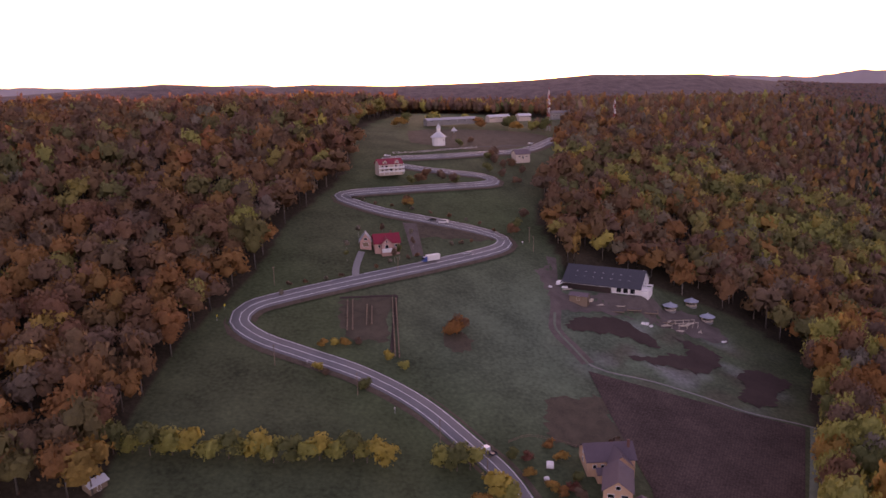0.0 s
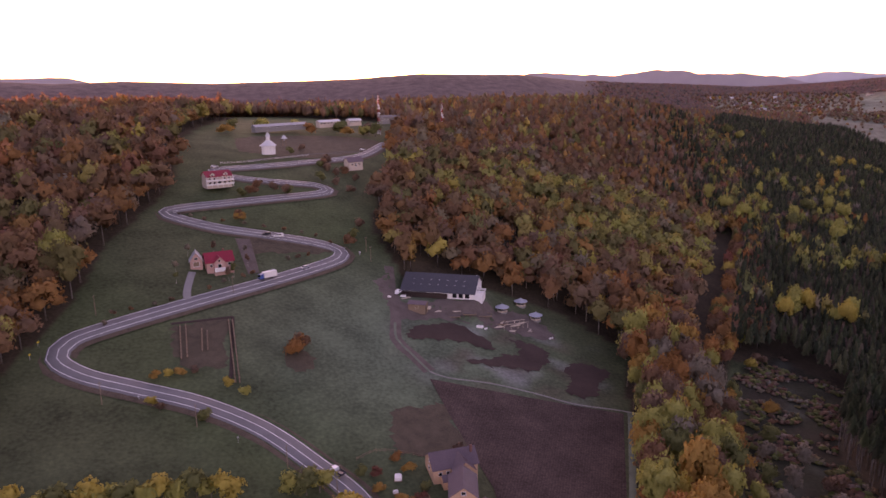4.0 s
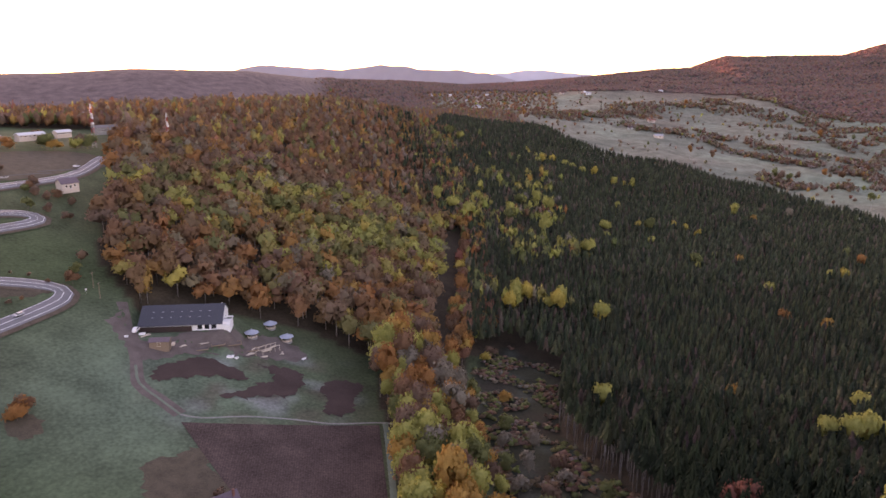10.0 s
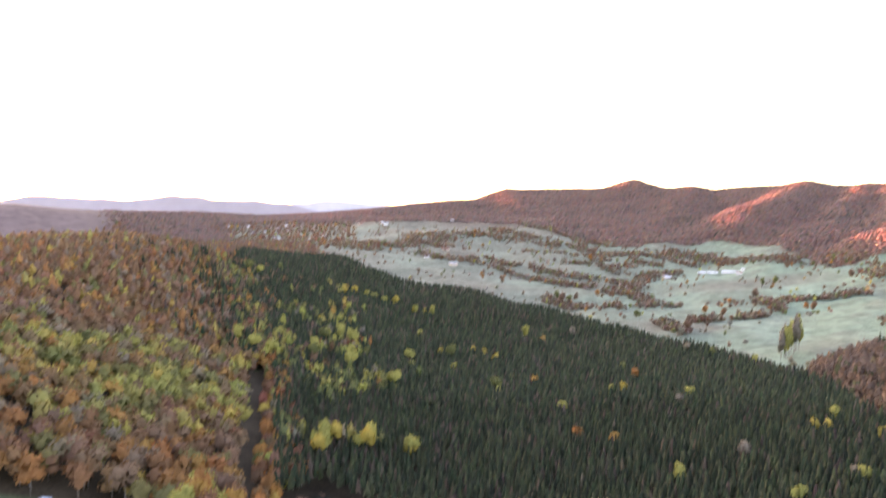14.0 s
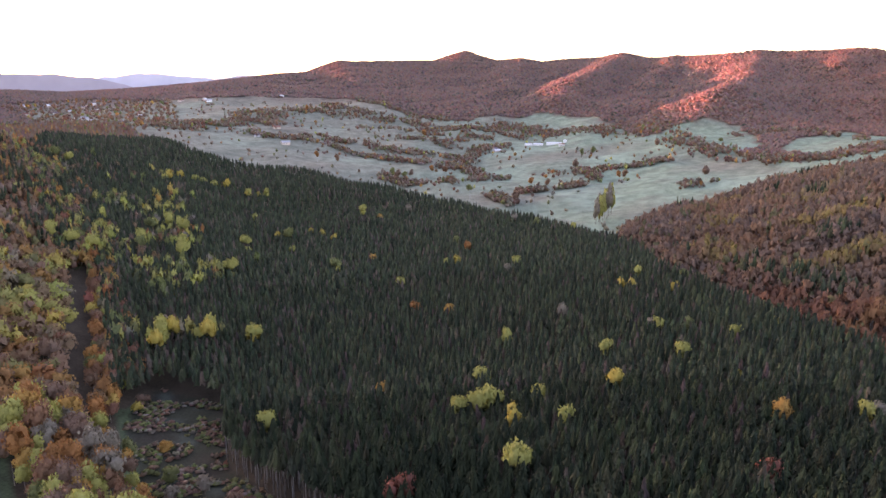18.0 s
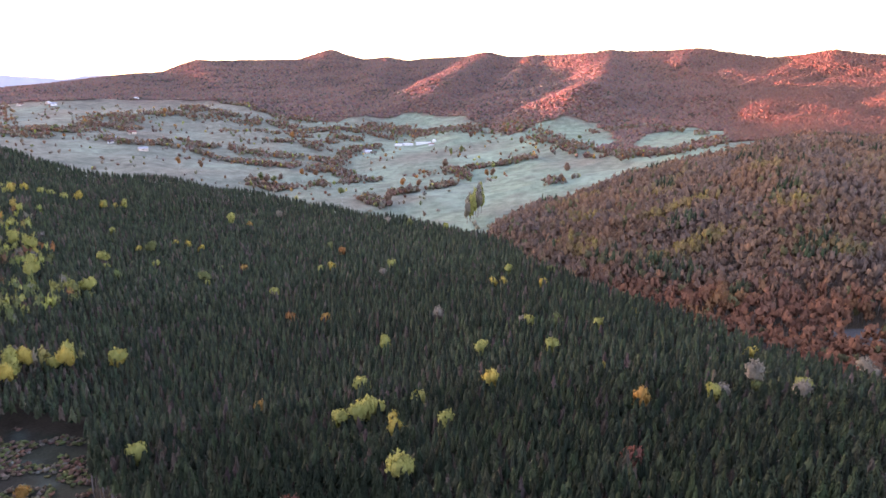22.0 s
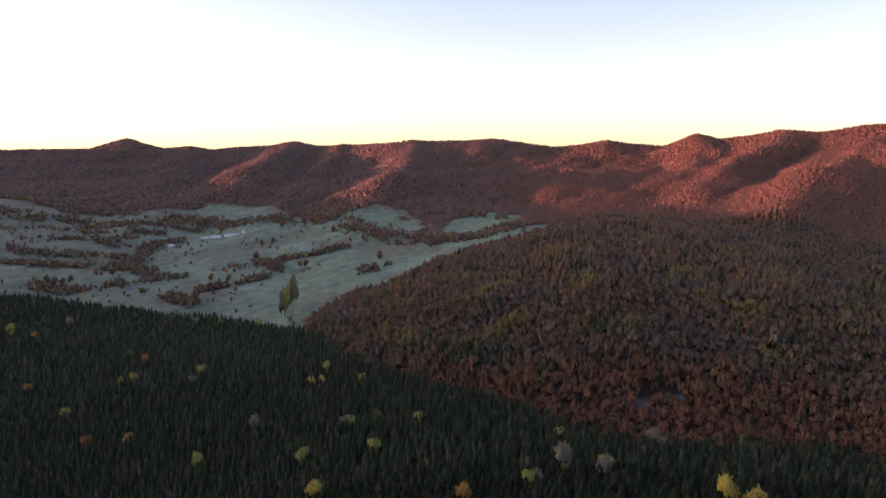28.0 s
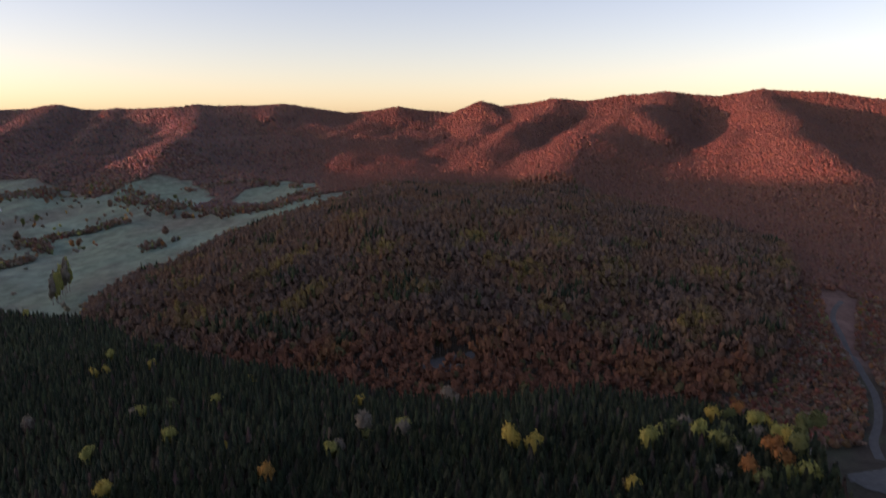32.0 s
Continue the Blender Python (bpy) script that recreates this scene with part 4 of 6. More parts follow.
def near_house():
    zb = -4.0
    ob = thing("house", "peach plaster family house with plum tiled gables", "house", 50, 199, zb, 4)
    W = M_PEACH
    house("", "", "", 0, 0, 0, 0, 15, 9.5, 5.2, 3.4, W, M_PLUM, [("f", -5.2, 2.6, 1.1, 1.3), ("f", -2.6, 2.6, 1.1, 1.3), ("f", 5.6, 2.6, 1.1, 1.3), ("l", 0, 2.8, 1.2, 1.4), ("l", 0, 5.4, 1.0, 1.0), ("f", -4.0, 0.0, 1.4, 1.9)], parent=ob, seams=26, chimney=(6.2, -1.5, 1.4))
    # cross gable to the south and the porch
    house("", "", "", 0, 0, 0, 0, 7.5, 6.5, 5.2, 2.9, W, M_PLUM, [("l", 0, 2.6, 1.2, 1.3)], parent=ob, m=pose(2.0, -4.2, 0, 0, 0, 90), seams=12)
    house("", "", "", 0, 0, 0, 0, 3.6, 3.4, 2.4, 1.2, W, M_PLUM, [], parent=ob, m=pose(-3.2, -6.2, 0, 0, 0, 0), over=0.35)
    # south wing
    house("", "", "", 0, 0, 0, 0, 12, 8.2, 5.3, 3.1, W, M_PLUM, [("l", 0.0, 5.7, 1.4, 1.2), ("l", -1.9, 3.0, 1.9, 1.2), ("l", 1.9, 3.0, 1.9, 1.2), ("l", -2.2, 0.2, 1.8, 1.9), ("b", 2, 2.8, 1.2, 1.3)], parent=ob, m=pose(-1.2, -15.0, -0.6, 0, 0, 72), seams=16)
    # long garage
    house("", "", "", 0, 0, 0, 0, 21, 6.2, 2.6, 1.7, W, M_PLUM, [("l", 0, 0.1, 3.0, 2.2, M_WOOD)], parent=ob, m=pose(3.6, -29.0, -3.0, 0, 0, 84), seams=20)
    bal = bmesh.new()
    box(bal, (0, 0, 0), (3.6, 1.2, 0.15))
    part("balcony_slab", bal, M_CONCRETE, ob, m=pose(-4.6, -20.6, 2.0, 0, 0, -18))


near_house()


def fence(name, label, line, step=3.0, high=1.3, mat=M_WOOD, panel=0.0, post=0.12):
    """Posts and rails, or panels, along a line."""
    pts = smooth_line(line, step) if len(line) > 2 else [tuple(np.array(line[0]) + (np.array(line[1]) - np.array(line[0])) * t) for t in np.linspace(0, 1, max(2, int(math.dist(*line) / step) + 1))]
    x0, y0 = pts[0]
    z0 = land1(x0, y0)
    ob = thing(name, label, "fence", x0, y0, z0)
    zs = [land1(*p) - z0 for p in pts]
    me = bpy.data.meshes.new("post")
    bm = boxm((0, 0, high / 2 - 0.2), (post, post, high + 0.4))
    bm.to_mesh(me)
    bm.free()
    me.materials.append(mat)
    for (px, py), z in zip(pts, zs):
        shared("post", me, ob, pose(px - x0, py - y0, z))
    for k in range(len(pts) - 1):
        (ax, ay), (bx, by) = pts[k], pts[k + 1]
        d, a = math.dist((ax, ay), (bx, by)), math.atan2(by - ay, bx - ax)
        bm = bmesh.new()
        rails = ((panel / 2 + 0.15, panel),) if panel else ((0.45, 0.1), (1.0, 0.1))
        for h, t in rails:
            box(bm, (d / 2, 0, h), (d, 0.06, t))
        part("panel" if panel else "rail", bm, mat, ob, m=Matrix.Translation((ax - x0, ay - y0, zs[k])) @ Matrix.Rotation(a, 4, "Z") @ Matrix.Rotation(-math.atan2(zs[k + 1] - zs[k], d), 4, "Y"))
    return ob


fence("yard_wall", "low grey concrete wall round the yard", [(34, 176), (41, 181)], 2.5, 1.4, M_CONCRETE, 1.2, 0.3)
fence("yard_wall", "low grey concrete wall round the yard", [(34, 176), (36, 167), (38, 162), (48, 160.5)], 2.5, 1.4, M_CONCRETE, 1.2, 0.3)
fence("field_fence", "wire fence with wooden posts beside the ploughed field", [(132, 226), (112, 186), (92, 148), (76, 118), (68, 92)], 6.0, 1.3)
fence("field_fence", "grey board fence between field and meadow", [(56, 158), (52, 142), (50, 118), (44, 96)], 4.0, 1.3, M_CONCRETE, 0.7)
fence("garden_fence", "wooden fence along the garden behind the road", [(20, 206), (27, 210), (36, 209), (42, 207)], 2.5, 1.3)
fence("garden_fence", "low fence between two garden plots", [(38, 158), (44, 151), (50, 150)], 2.5, 1.2, M_CONCRETE, 0.5)


def ground_strip(name, line, width, mat, label, lift=0.14):
    ob = strip(name, smooth_line(line), [(-width / 2, -0.12), (-width / 2 * 0.8, 0), (width / 2 * 0.8, 0), (width / 2, -0.12)], lift, mat)
    return tagged(ob, label, "path", kind="structure")


ground_strip("dirt_track", [(53, 338), (51, 318), (49, 297), (46, 278), (51, 268), (56, 257)], 6.0, M_DIRT, "rutted dirt track beside the meadow")
ground_strip("frosty_path", [(56, 257), (63, 253.5), (80, 251.5), (98, 246), (112, 240), (131, 236.5), (138, 234)], 1.0, M_FROST2, "pale frosty path along the field")
ground_strip("frosty_track", [(48, 290), (46.5, 278), (51, 268), (56, 257)], 1.3, M_FROST, "frozen puddles along the track", 0.2)
ground_strip("frosty_path", [(135, 236), (128, 222), (108, 184), (88, 148), (72, 118), (64, 92)], 2.6, M_FROST, "frosty grass strip between field and trees", 0.1)
ground_strip("driveway", [(-37.5, 314), (-38.5, 304), (-38.5, 297), (-37, 291)], 3.2, M_CONCRETE, "pale concrete driveway to the red-roofed house")
ground_strip("house_drive", [(42, 178), (40, 168), (36, 160), (29, 152)], 4.5, M_CONCRETE, "concrete driveway of the near house")
ground_strip("gravel_track", [(560, -640), (525, -593), (457, -541), (400, -492), (343, -444), (300, -398), (270, -360), (240, -330)], 5.0, M_GRAVEL, "pale gravel track along the valley")
ground_strip("church_lane", [(-14, 452), (5, 468), (25, 486), (48, 500)], 4.0, M_GRAVEL, "gravel lane up to the church")
ground_strip("plateau_lane", [(40, 500), (70, 520), (95, 545), (110, 560)], 5.0, M_GRAVEL, "pale lane over the plateau")
patch("dug_soil", ragged([(51, 279), (53, 284), (58, 289), (72, 294), (80, 293), (85, 287), (90, 281), (91, 276), (84, 277), (78, 280), (63, 280)]), 0.22, M_SOIL, "dug dark brown soil in the yard")
patch("dug_soil", ragged([(75, 266), (88, 271), (101, 275), (102, 282), (98, 287), (109, 285), (116, 280), (113, 271), (105, 262), (93, 264), (84, 263)]), 0.22, M_SOIL, "dug dark brown soil on the meadow")
patch("dug_soil", ragged([(112, 248), (118, 257), (120, 267), (132, 272), (141, 267), (131, 257), (127, 247), (117, 244)]), 0.22, M_SOIL, "dug dark soil near the trees")
patch("yard", ragged([(44, 322), (54, 330), (57, 306), (95, 309), (114, 312), (124, 302), (125, 291), (112, 291), (91, 296), (68, 297), (52, 293), (47, 309)]), 0.16, M_DIRT, "muddy building yard before the long barn")
patch("stubble_plot", ragged([(36, 232), (58, 236), (57, 224), (62, 212), (45, 208), (34, 212)]), 0.16, M_STUBBLE, "brown plot of dry weeds behind the house")
patch("fallow_plot", ragged([(-12, 334), (14, 340), (27, 345), (18, 349), (-10, 350), (-14, 342)]), 0.16, M_STUBBLE, "fallow brown plot inside the road bend")
patch("fallow_strip", [(-20, 346), (-14, 316), (-9, 318), (-13, 347)], 0.18, M_DIRT, "dark strip of bare ground beside the house plot")
patch("yard_earth", ragged([(57, 303), (66, 309), (76, 311), (92, 303), (104, 306), (117, 309), (121, 301), (108, 292), (92, 296), (72, 297), (58, 296)]), 0.14, M_DIRT, "churned brown earth in front of the barn")
patch("vegetable_plot", ragged([(-42, 276), (-32, 279), (-21, 282), (-23, 268), (-22, 254), (-36, 252), (-41, 262)]), 0.12, M_STUBBLE, "fallow vegetable plot of brown weeds")
ground_strip("weed_strip", [(-43, 277), (-33, 280), (-20, 284)], 1.6, M_SOIL, "dark brown weeds along the plot", 0.2)
ground_strip("weed_strip", [(-20, 284), (-20, 266), (-20, 247)], 1.4, M_SOIL, "dark brown weeds beside the plot", 0.2)
patch("fallen_leaves", ragged([(5 + 5.5 * math.cos(a), 259.5 + 6.5 * math.sin(a)) for a in np.arange(0, 6.2, 0.5)]), 0.12, M_STUBBLE, "brown fallen leaves under the round bush")
patch("gravel_flat", ragged([(225, -311), (217, -282), (195, -285), (160, -320), (190, -345), (225, -335)]), 0.3, M_GRAVEL, "frosty gravel flat in the valley")
patch("gravel_flat", ragged([(580, -700), (600, -735), (660, -790), (720, -800), (690, -740), (620, -690)]), 0.3, M_GRAVEL, "frosty gravel flat beside the track")
patch("rubble_slope", ragged(RUBBLE, 3.0), 0.3, M_GRAVEL, "pale grey rubble slope among the rust trees")
patch("plateau_field", ragged([(-20, 470), (30, 478), (85, 545), (70, 566), (20, 540), (-20, 510)]), 0.16, M_STUBBLE, "brown grass field behind the church")


def barn():
    ob = house("barn", "long barn with a dark anthracite roof and white walls", "barn", 77.9, 323.8, 18.6, -27, 36, 21, 3.2, 6.0, M_WHITE, M_DARKROOF,
               [("f", 8.5, 0.6, 2.2, 2.2), ("f", 11.6, 0.6, 2.2, 2.2), ("f", 14.7, 0.6, 2.2, 2.2), ("f", 4.6, 1.2, 0.9, 1.2), ("r", -2, 0.6, 2.0, 2.2), ("r", 2, 0.6, 2.0, 2.2)], over=0.7, seams=28)
    for i in range(7):
        for v in (0.35, 0.62):
            y = -10.5 * (1 - v)
            part("snow_guard", boxm((-13 + i * 4.2, y, 3.2 + 6.0 * v + 0.3), (0.9, 0.25, 0.14)), M_METAL, ob)
    part("terrace", boxm((20.0, -6.0, 0.3), (4.0, 9.0, 3.6)), M_WHITE, ob)
    # a soil box stands in for the earth bank that hides this wall
    part("plinth", boxm((-6.5, -10.8, 0.6), (23, 1.2, 3.6)), M_SOIL, ob, "bank of dark earth against the wall")
    for c, s in (((20.0, -8.9, 2.6), (4.0, 0.08, 0.9)), ((21.9, -4.5, 2.6), (0.08, 8.8, 0.9)), ((20.0, -0.1, 2.6), (4.0, 0.08, 0.9))):
        part("terrace_rail", boxm(c, s), M_WHITE, ob)
    part("chimney", boxm((17, 1.0, 8.4), (0.6, 0.6, 1.6)), M_WHITE, ob)


barn()


def gazebo(x, y):
    z = land1(x, y)
    ob = thing("gazebo", "octagonal open gazebo with a blue-grey pointed roof", "gazebo", x, y, z, rng.uniform(0, 45), "gazebos beside the barn")
    bm = bmesh.new()
    bmesh.ops.create_cone(bm, cap_ends=True, segments=8, radius1=3.6, radius2=0.25, depth=1.5, matrix=Matrix.Translation((0, 0, 3.2)))
    part("roof", bm, M_GAZROOF, ob)
    bm = bmesh.new()
    bmesh.ops.create_cone(bm, cap_ends=True, segments=8, radius1=2.7, radius2=2.7, depth=1.0, matrix=Matrix.Translation((0, 0, -0.2)))
    part("floor", bm, M_CONCRETE, ob)
    for k in range(8):
        a = k * math.pi / 4
        part("post", cyl(bmesh.new(), (2.6 * math.cos(a), 2.6 * math.sin(a), 0.2), (2.6 * math.cos(a), 2.6 * math.sin(a), 2.6), 0.1), M_WOOD, ob)
    for k in range(7):
        a = (k + 0.5) * math.pi / 4
        part("railing", boxm((2.45 * math.cos(a), 2.45 * math.sin(a), 0.75), (0.08, 1.8, 0.8), rz=a), M_PALEWOOD, ob)
    part("finial", cyl(bmesh.new(), (0, 0, 3.9), (0, 0, 4.5), 0.12, 0.03), M_METAL, ob)


for gx, gy in ((105, 311), (118, 320), (121.5, 308)):
    gazebo(gx, gy)


def shed():
    ob = house("shed", "small timber shed with a plum sheet roof", "shed", 61, 302, 19.0, -27, 8, 5, 2.2, 0.9, M_WOOD, M_PLUM, [("f", 0, 0.1, 1.4, 1.8, M_WOOD, M_PALEWOOD)], over=0.4, seams=8)
    part("workbench", boxm((5.6, -1, 0.5), (1.2, 2.4, 0.9)), M_PALEWOOD, ob)


shed()


def timber_stack(x, y, turn, n, long, label="stack of pale sawn timber boards on bare ground", mat=M_PALEWOOD):
    ob = thing("timber_stack", label, "timber", x, y, land1(x, y), turn, "timber on the building yard")
    for i in range(n):
        part("board", boxm((rng.uniform(-0.4, 0.4), (i % 4) * 0.45 - 0.7, 0.12 + (i // 4) * 0.2), (long * rng.uniform(0.8, 1.1), 0.36, 0.16), rz=rng.uniform(-0.08, 0.08)), mat, ob)


for a in ((98, 296, 10, 8, 5), (104, 294, -20, 7, 4), (111, 302, 30, 6, 5), (107, 299, 5, 9, 6), (80, 303, 4, 4, 4), (70, 303, 0, 4, 4), (101, 300, 60, 6, 4), (57, 311, 20, 6, 5), (114, 297, 75, 5, 4)):
    timber_stack(*a)


def pergola(x, y, turn, w, d):
    ob = thing("pergola", "unfinished open timber pergola on posts", "pergola", x, y, land1(x, y), turn, "pergolas on the yard")
    for px in (-w / 2, 0, w / 2):
        for py in (-d / 2, d / 2):
            part("post", boxm((px, py, 1.1), (0.16, 0.16, 2.6)), M_PALEWOOD, ob)
    for py in (-d / 2, d / 2):
        part("beam", boxm((0, py, 2.45), (w + 0.5, 0.16, 0.2)), M_PALEWOOD, ob)


pergola(104, 297, 6, 7, 4)
pergola(111, 300, 6, 5, 4)
for tx, ty, tw, td in ((88.5, 294, 3.2, 2.2), (123, 291.5, 2.4, 1.0), (91, 293, 1.6, 1.2), (56, 312, 2.6, 1.6), (49, 310, 1.6, 1.2)):
    ob = thing("tarpaulin", "white tarpaulin over a low stack of material", "tarpaulin", tx, ty, land1(tx, ty), rng.uniform(-30, 30), "covered piles on the yard")
    part("cover", boxm((0, 0, 0.35), (tw, td, 0.8), 0.15), M_TARP, ob)
    part("weight", boxm((0.3, 0, 0.8), (0.5, 0.3, 0.18), 0.04), M_CONCRETE, ob)
for k in range(4):
    kx = 78 + k * 7.5
    ob = thing("garden_bed", "low timber-edged bed of bare soil", "garden bed", kx, 301 - k * 0.3, land1(kx, 301 - k * 0.3), -14, "beds on the yard")
    part("soil", boxm((0, 0, 0.1), (5.6, 4.2, 0.3)), M_DIRT, ob)
    for c, s in (((0, -2.2, 0.2), (6, 0.18, 0.4)), ((0, 2.2, 0.2), (6, 0.18, 0.4)), ((-2.95, 0, 0.2), (0.18, 4.3, 0.4)), ((2.95, 0, 0.2), (0.18, 4.3, 0.4))):
        part("edge_board", boxm(c, s), M_WOOD, ob)


def red_house():
    ob = house("house", "pink plaster house with a bright red roof", "house", -26.5, 319, 40.5, 14, 11.5, 8, 3.4, 3.4, M_PINKW, M_REDROOF, [("f", -3.8, 1.2, 1.1, 1.2), ("f", 4.0, 1.2, 1.3, 1.2), ("r", 0, 1.2, 1.2, 1.2), ("l", 0, 3.8, 1.0, 1.0)], over=0.6, chimney=(2.5, 1.0, 1.2))
    house("", "", "", 0, 0, 0, 0, 6.0, 4.6, 3.6, 2.2, M_PINKW, M_REDROOF, [("l", 0, 1.0, 1.6, 1.6), ("l", 0, 3.7, 0.8, 0.9)], parent=ob, m=pose(-0.6, -3.2, 0, 0, 0, 90), over=0.5)
    part("terrace_wall", boxm((-0.6, -6.8, 0.2), (4.6, 1.2, 1.6)), M_WHITE, ob)
    house("garage", "small pink garage with a steep grey-red gable", "garage", -36, 319.5, 41.8, 12, 6.5, 5.2, 2.6, 3.6, M_PINKW, M_GREYROOF, [("l", 0, 0.0, 2.6, 2.1, M_WOOD), ("l", 0, 3.1, 1.6, 1.0)], over=0.5).matrix_basis = pose(-36, 319.5, 41.8, 0, 0, 96)


red_house()


def hotel():
    ob = house("guest_house", "large guest house with red roof and white balconies", "guest house", -30, 400, 66.5, 22, 17, 11, 6.6, 3.4, M_CREAM, M_REDROOF, [("f", u, v, 1.3, 1.5) for u in (-6.5, -3.5, 3.5, 6.5) for v in (0.9, 3.9)] + [("f", 0, 0.4, 2.2, 2.2)], over=0.7)
    ob.scale = (0.8, 0.8, 0.72)
    for z in (0.2, 3.2):
        part("balcony", boxm((0, -6.3, z), (19, 1.8, 0.25)), M_WHITE, ob)
        part("balustrade", boxm((0, -7.1, z + 0.65), (19, 0.12, 1.0)), M_WHITE, ob)
    for k in range(6):
        part("column", cyl(bmesh.new(), (-9 + k * 3.6, -6.9, -1.5), (-9 + k * 3.6, -6.9, 6.4), 0.2), M_WHITE, ob)
    for u in (-4.5, 4.5):
        house("", "", "", 0, 0, 0, 0, 4, 3, 1.2, 1.3, M_CREAM, M_REDROOF, [("l", 0, 0.2, 1.2, 1.0)], parent=ob, m=pose(u, -3.4, 7.0, 0, 0, 90), over=0.3)


hotel()


def church():
    z = 77.0
    ob = thing("church", "white village church with a pale roof and pointed turret", "church", -1.5, 462, z, 25)
    ob.scale = (0.74, 0.74, 0.74)
    bm = bmesh.new()
    bmesh.ops.create_cone(bm, cap_ends=True, segments=12, radius1=5.8, radius2=5.8, depth=7.5, matrix=Matrix.Translation((0, 0, 1.7)))
    part("wall", bm, M_WHITE, ob)
    w = ob.children[0]
    bm = bmesh.new()
    bmesh.ops.create_cone(bm, cap_ends=True, segments=12, radius1=7.4, radius2=1.6, depth=4.6, matrix=Matrix.Translation((0, 0, 7.6)))
    part("roof", bm, M_ZINC, ob)
    bm = bmesh.new()
    bmesh.ops.create_cone(bm, cap_ends=True, segments=8, radius1=1.7, radius2=1.7, depth=3.6, matrix=Matrix.Translation((0, 0, 11.4)))
    part("turret", bm, M_WHITE, ob)
    bm = bmesh.new()
    bmesh.ops.create_cone(bm, cap_ends=True, segments=8, radius1=2.5, radius2=0.05, depth=3.8, matrix=Matrix.Translation((0, 0, 15.0)))
    part("turret_roof", bm, M_ZINC, ob)
    bm = boxm((0, 0, 17.6), (0.12, 0.12, 1.6))
    box(bm, (0, 0, 17.9), (0.8, 0.12, 0.12))
    part("cross", bm, M_METAL, ob)
    for k in range(5):
        a = -2.6 + k * 0.5
        q = part("window", boxm((5.55 * math.cos(a), 5.55 * math.sin(a), 2.8), (0.2, 0.9, 2.2), rz=a), M_CREAM, w)
        part("pane", boxm((5.64 * math.cos(a), 5.64 * math.sin(a), 2.8), (0.1, 0.6, 1.9), rz=a), M_GLASS, q)
    bt = thing("bell_tower", "small open bell tower with a pale pointed roof", "bell tower", 9, 482, 79.5)
    for px in (-1, 1):
        for py in (-1, 1):
            part("post", boxm((px, py, 1.6), (0.3, 0.3, 5)), M_WOOD, bt)
    bm = bmesh.new()
    bmesh.ops.create_cone(bm, cap_ends=True, segments=6, radius1=2.4, radius2=0.05, depth=2.6, matrix=Matrix.Translation((0, 0, 5.2)))
    part("roof", bm, M_ZINC, bt)
    bm = bmesh.new()
    bmesh.ops.create_cone(bm, cap_ends=True, segments=10, radius1=0.6, radius2=0.25, depth=0.9, matrix=Matrix.Translation((0, 0, 3.2)))
    part("bell", bm, M_METAL, bt)


church()
fence("church_fence", "low dark fence with white posts before the church", [(-30, 440), (-14, 449), (6, 465), (24, 480)], 4.0, 1.5, M_WHITE)


def long_house(x, y, z, turn, L, D, wall, roof, label, h=3.0):
    return house("farm_building", label, "farm building", x, y, z, turn, L, D, h, 1.0 + D * 0.07, wall, roof, [("f", -L / 2 + (k + 0.5) * L / 6, 0.5, 1.4, 0.8) for k in range(6)], over=0.4)


long_house(8, 546, 86.6, 33, 46, 5, M_CONCRETE, M_GREYROOF, "long low farm building with a grey sheet roof", 1.6)
long_house(46, 572, 86.6, 30, 20, 5, M_CREAM, M_ZINC, "long pale building with a zinc roof", 1.9)
long_house(68, 586, 86.4, 30, 12, 5, M_CREAM, M_ZINC, "pale outbuilding with a zinc roof", 1.9)
long_house(100, 600, 86.5, 10, 16, 9, M_CONCRETE, M_DARKROOF, "low building with a dark roof beside the mast", 3.0)
house("house", "small white house with a slate-grey roof at the wood edge", "house", 51.5, 457, 66.5, 20, 10, 7, 3.2, 2.6, M_CREAM, M_PLUM, [("f", -2.5, 1.0, 1.1, 1.2), ("f", 2.5, 1.0, 1.1, 1.2), ("f", 0, 0, 1.0, 2.0)])
house("hut", "small hut with a pale sheet roof in the trees", "hut", -95.5, 171, 9.0, 60, 5, 3.6, 2.2, 1.0, M_WOOD, M_ZINC, [("f", 0, 0.0, 1.0, 1.9, M_WOOD)])


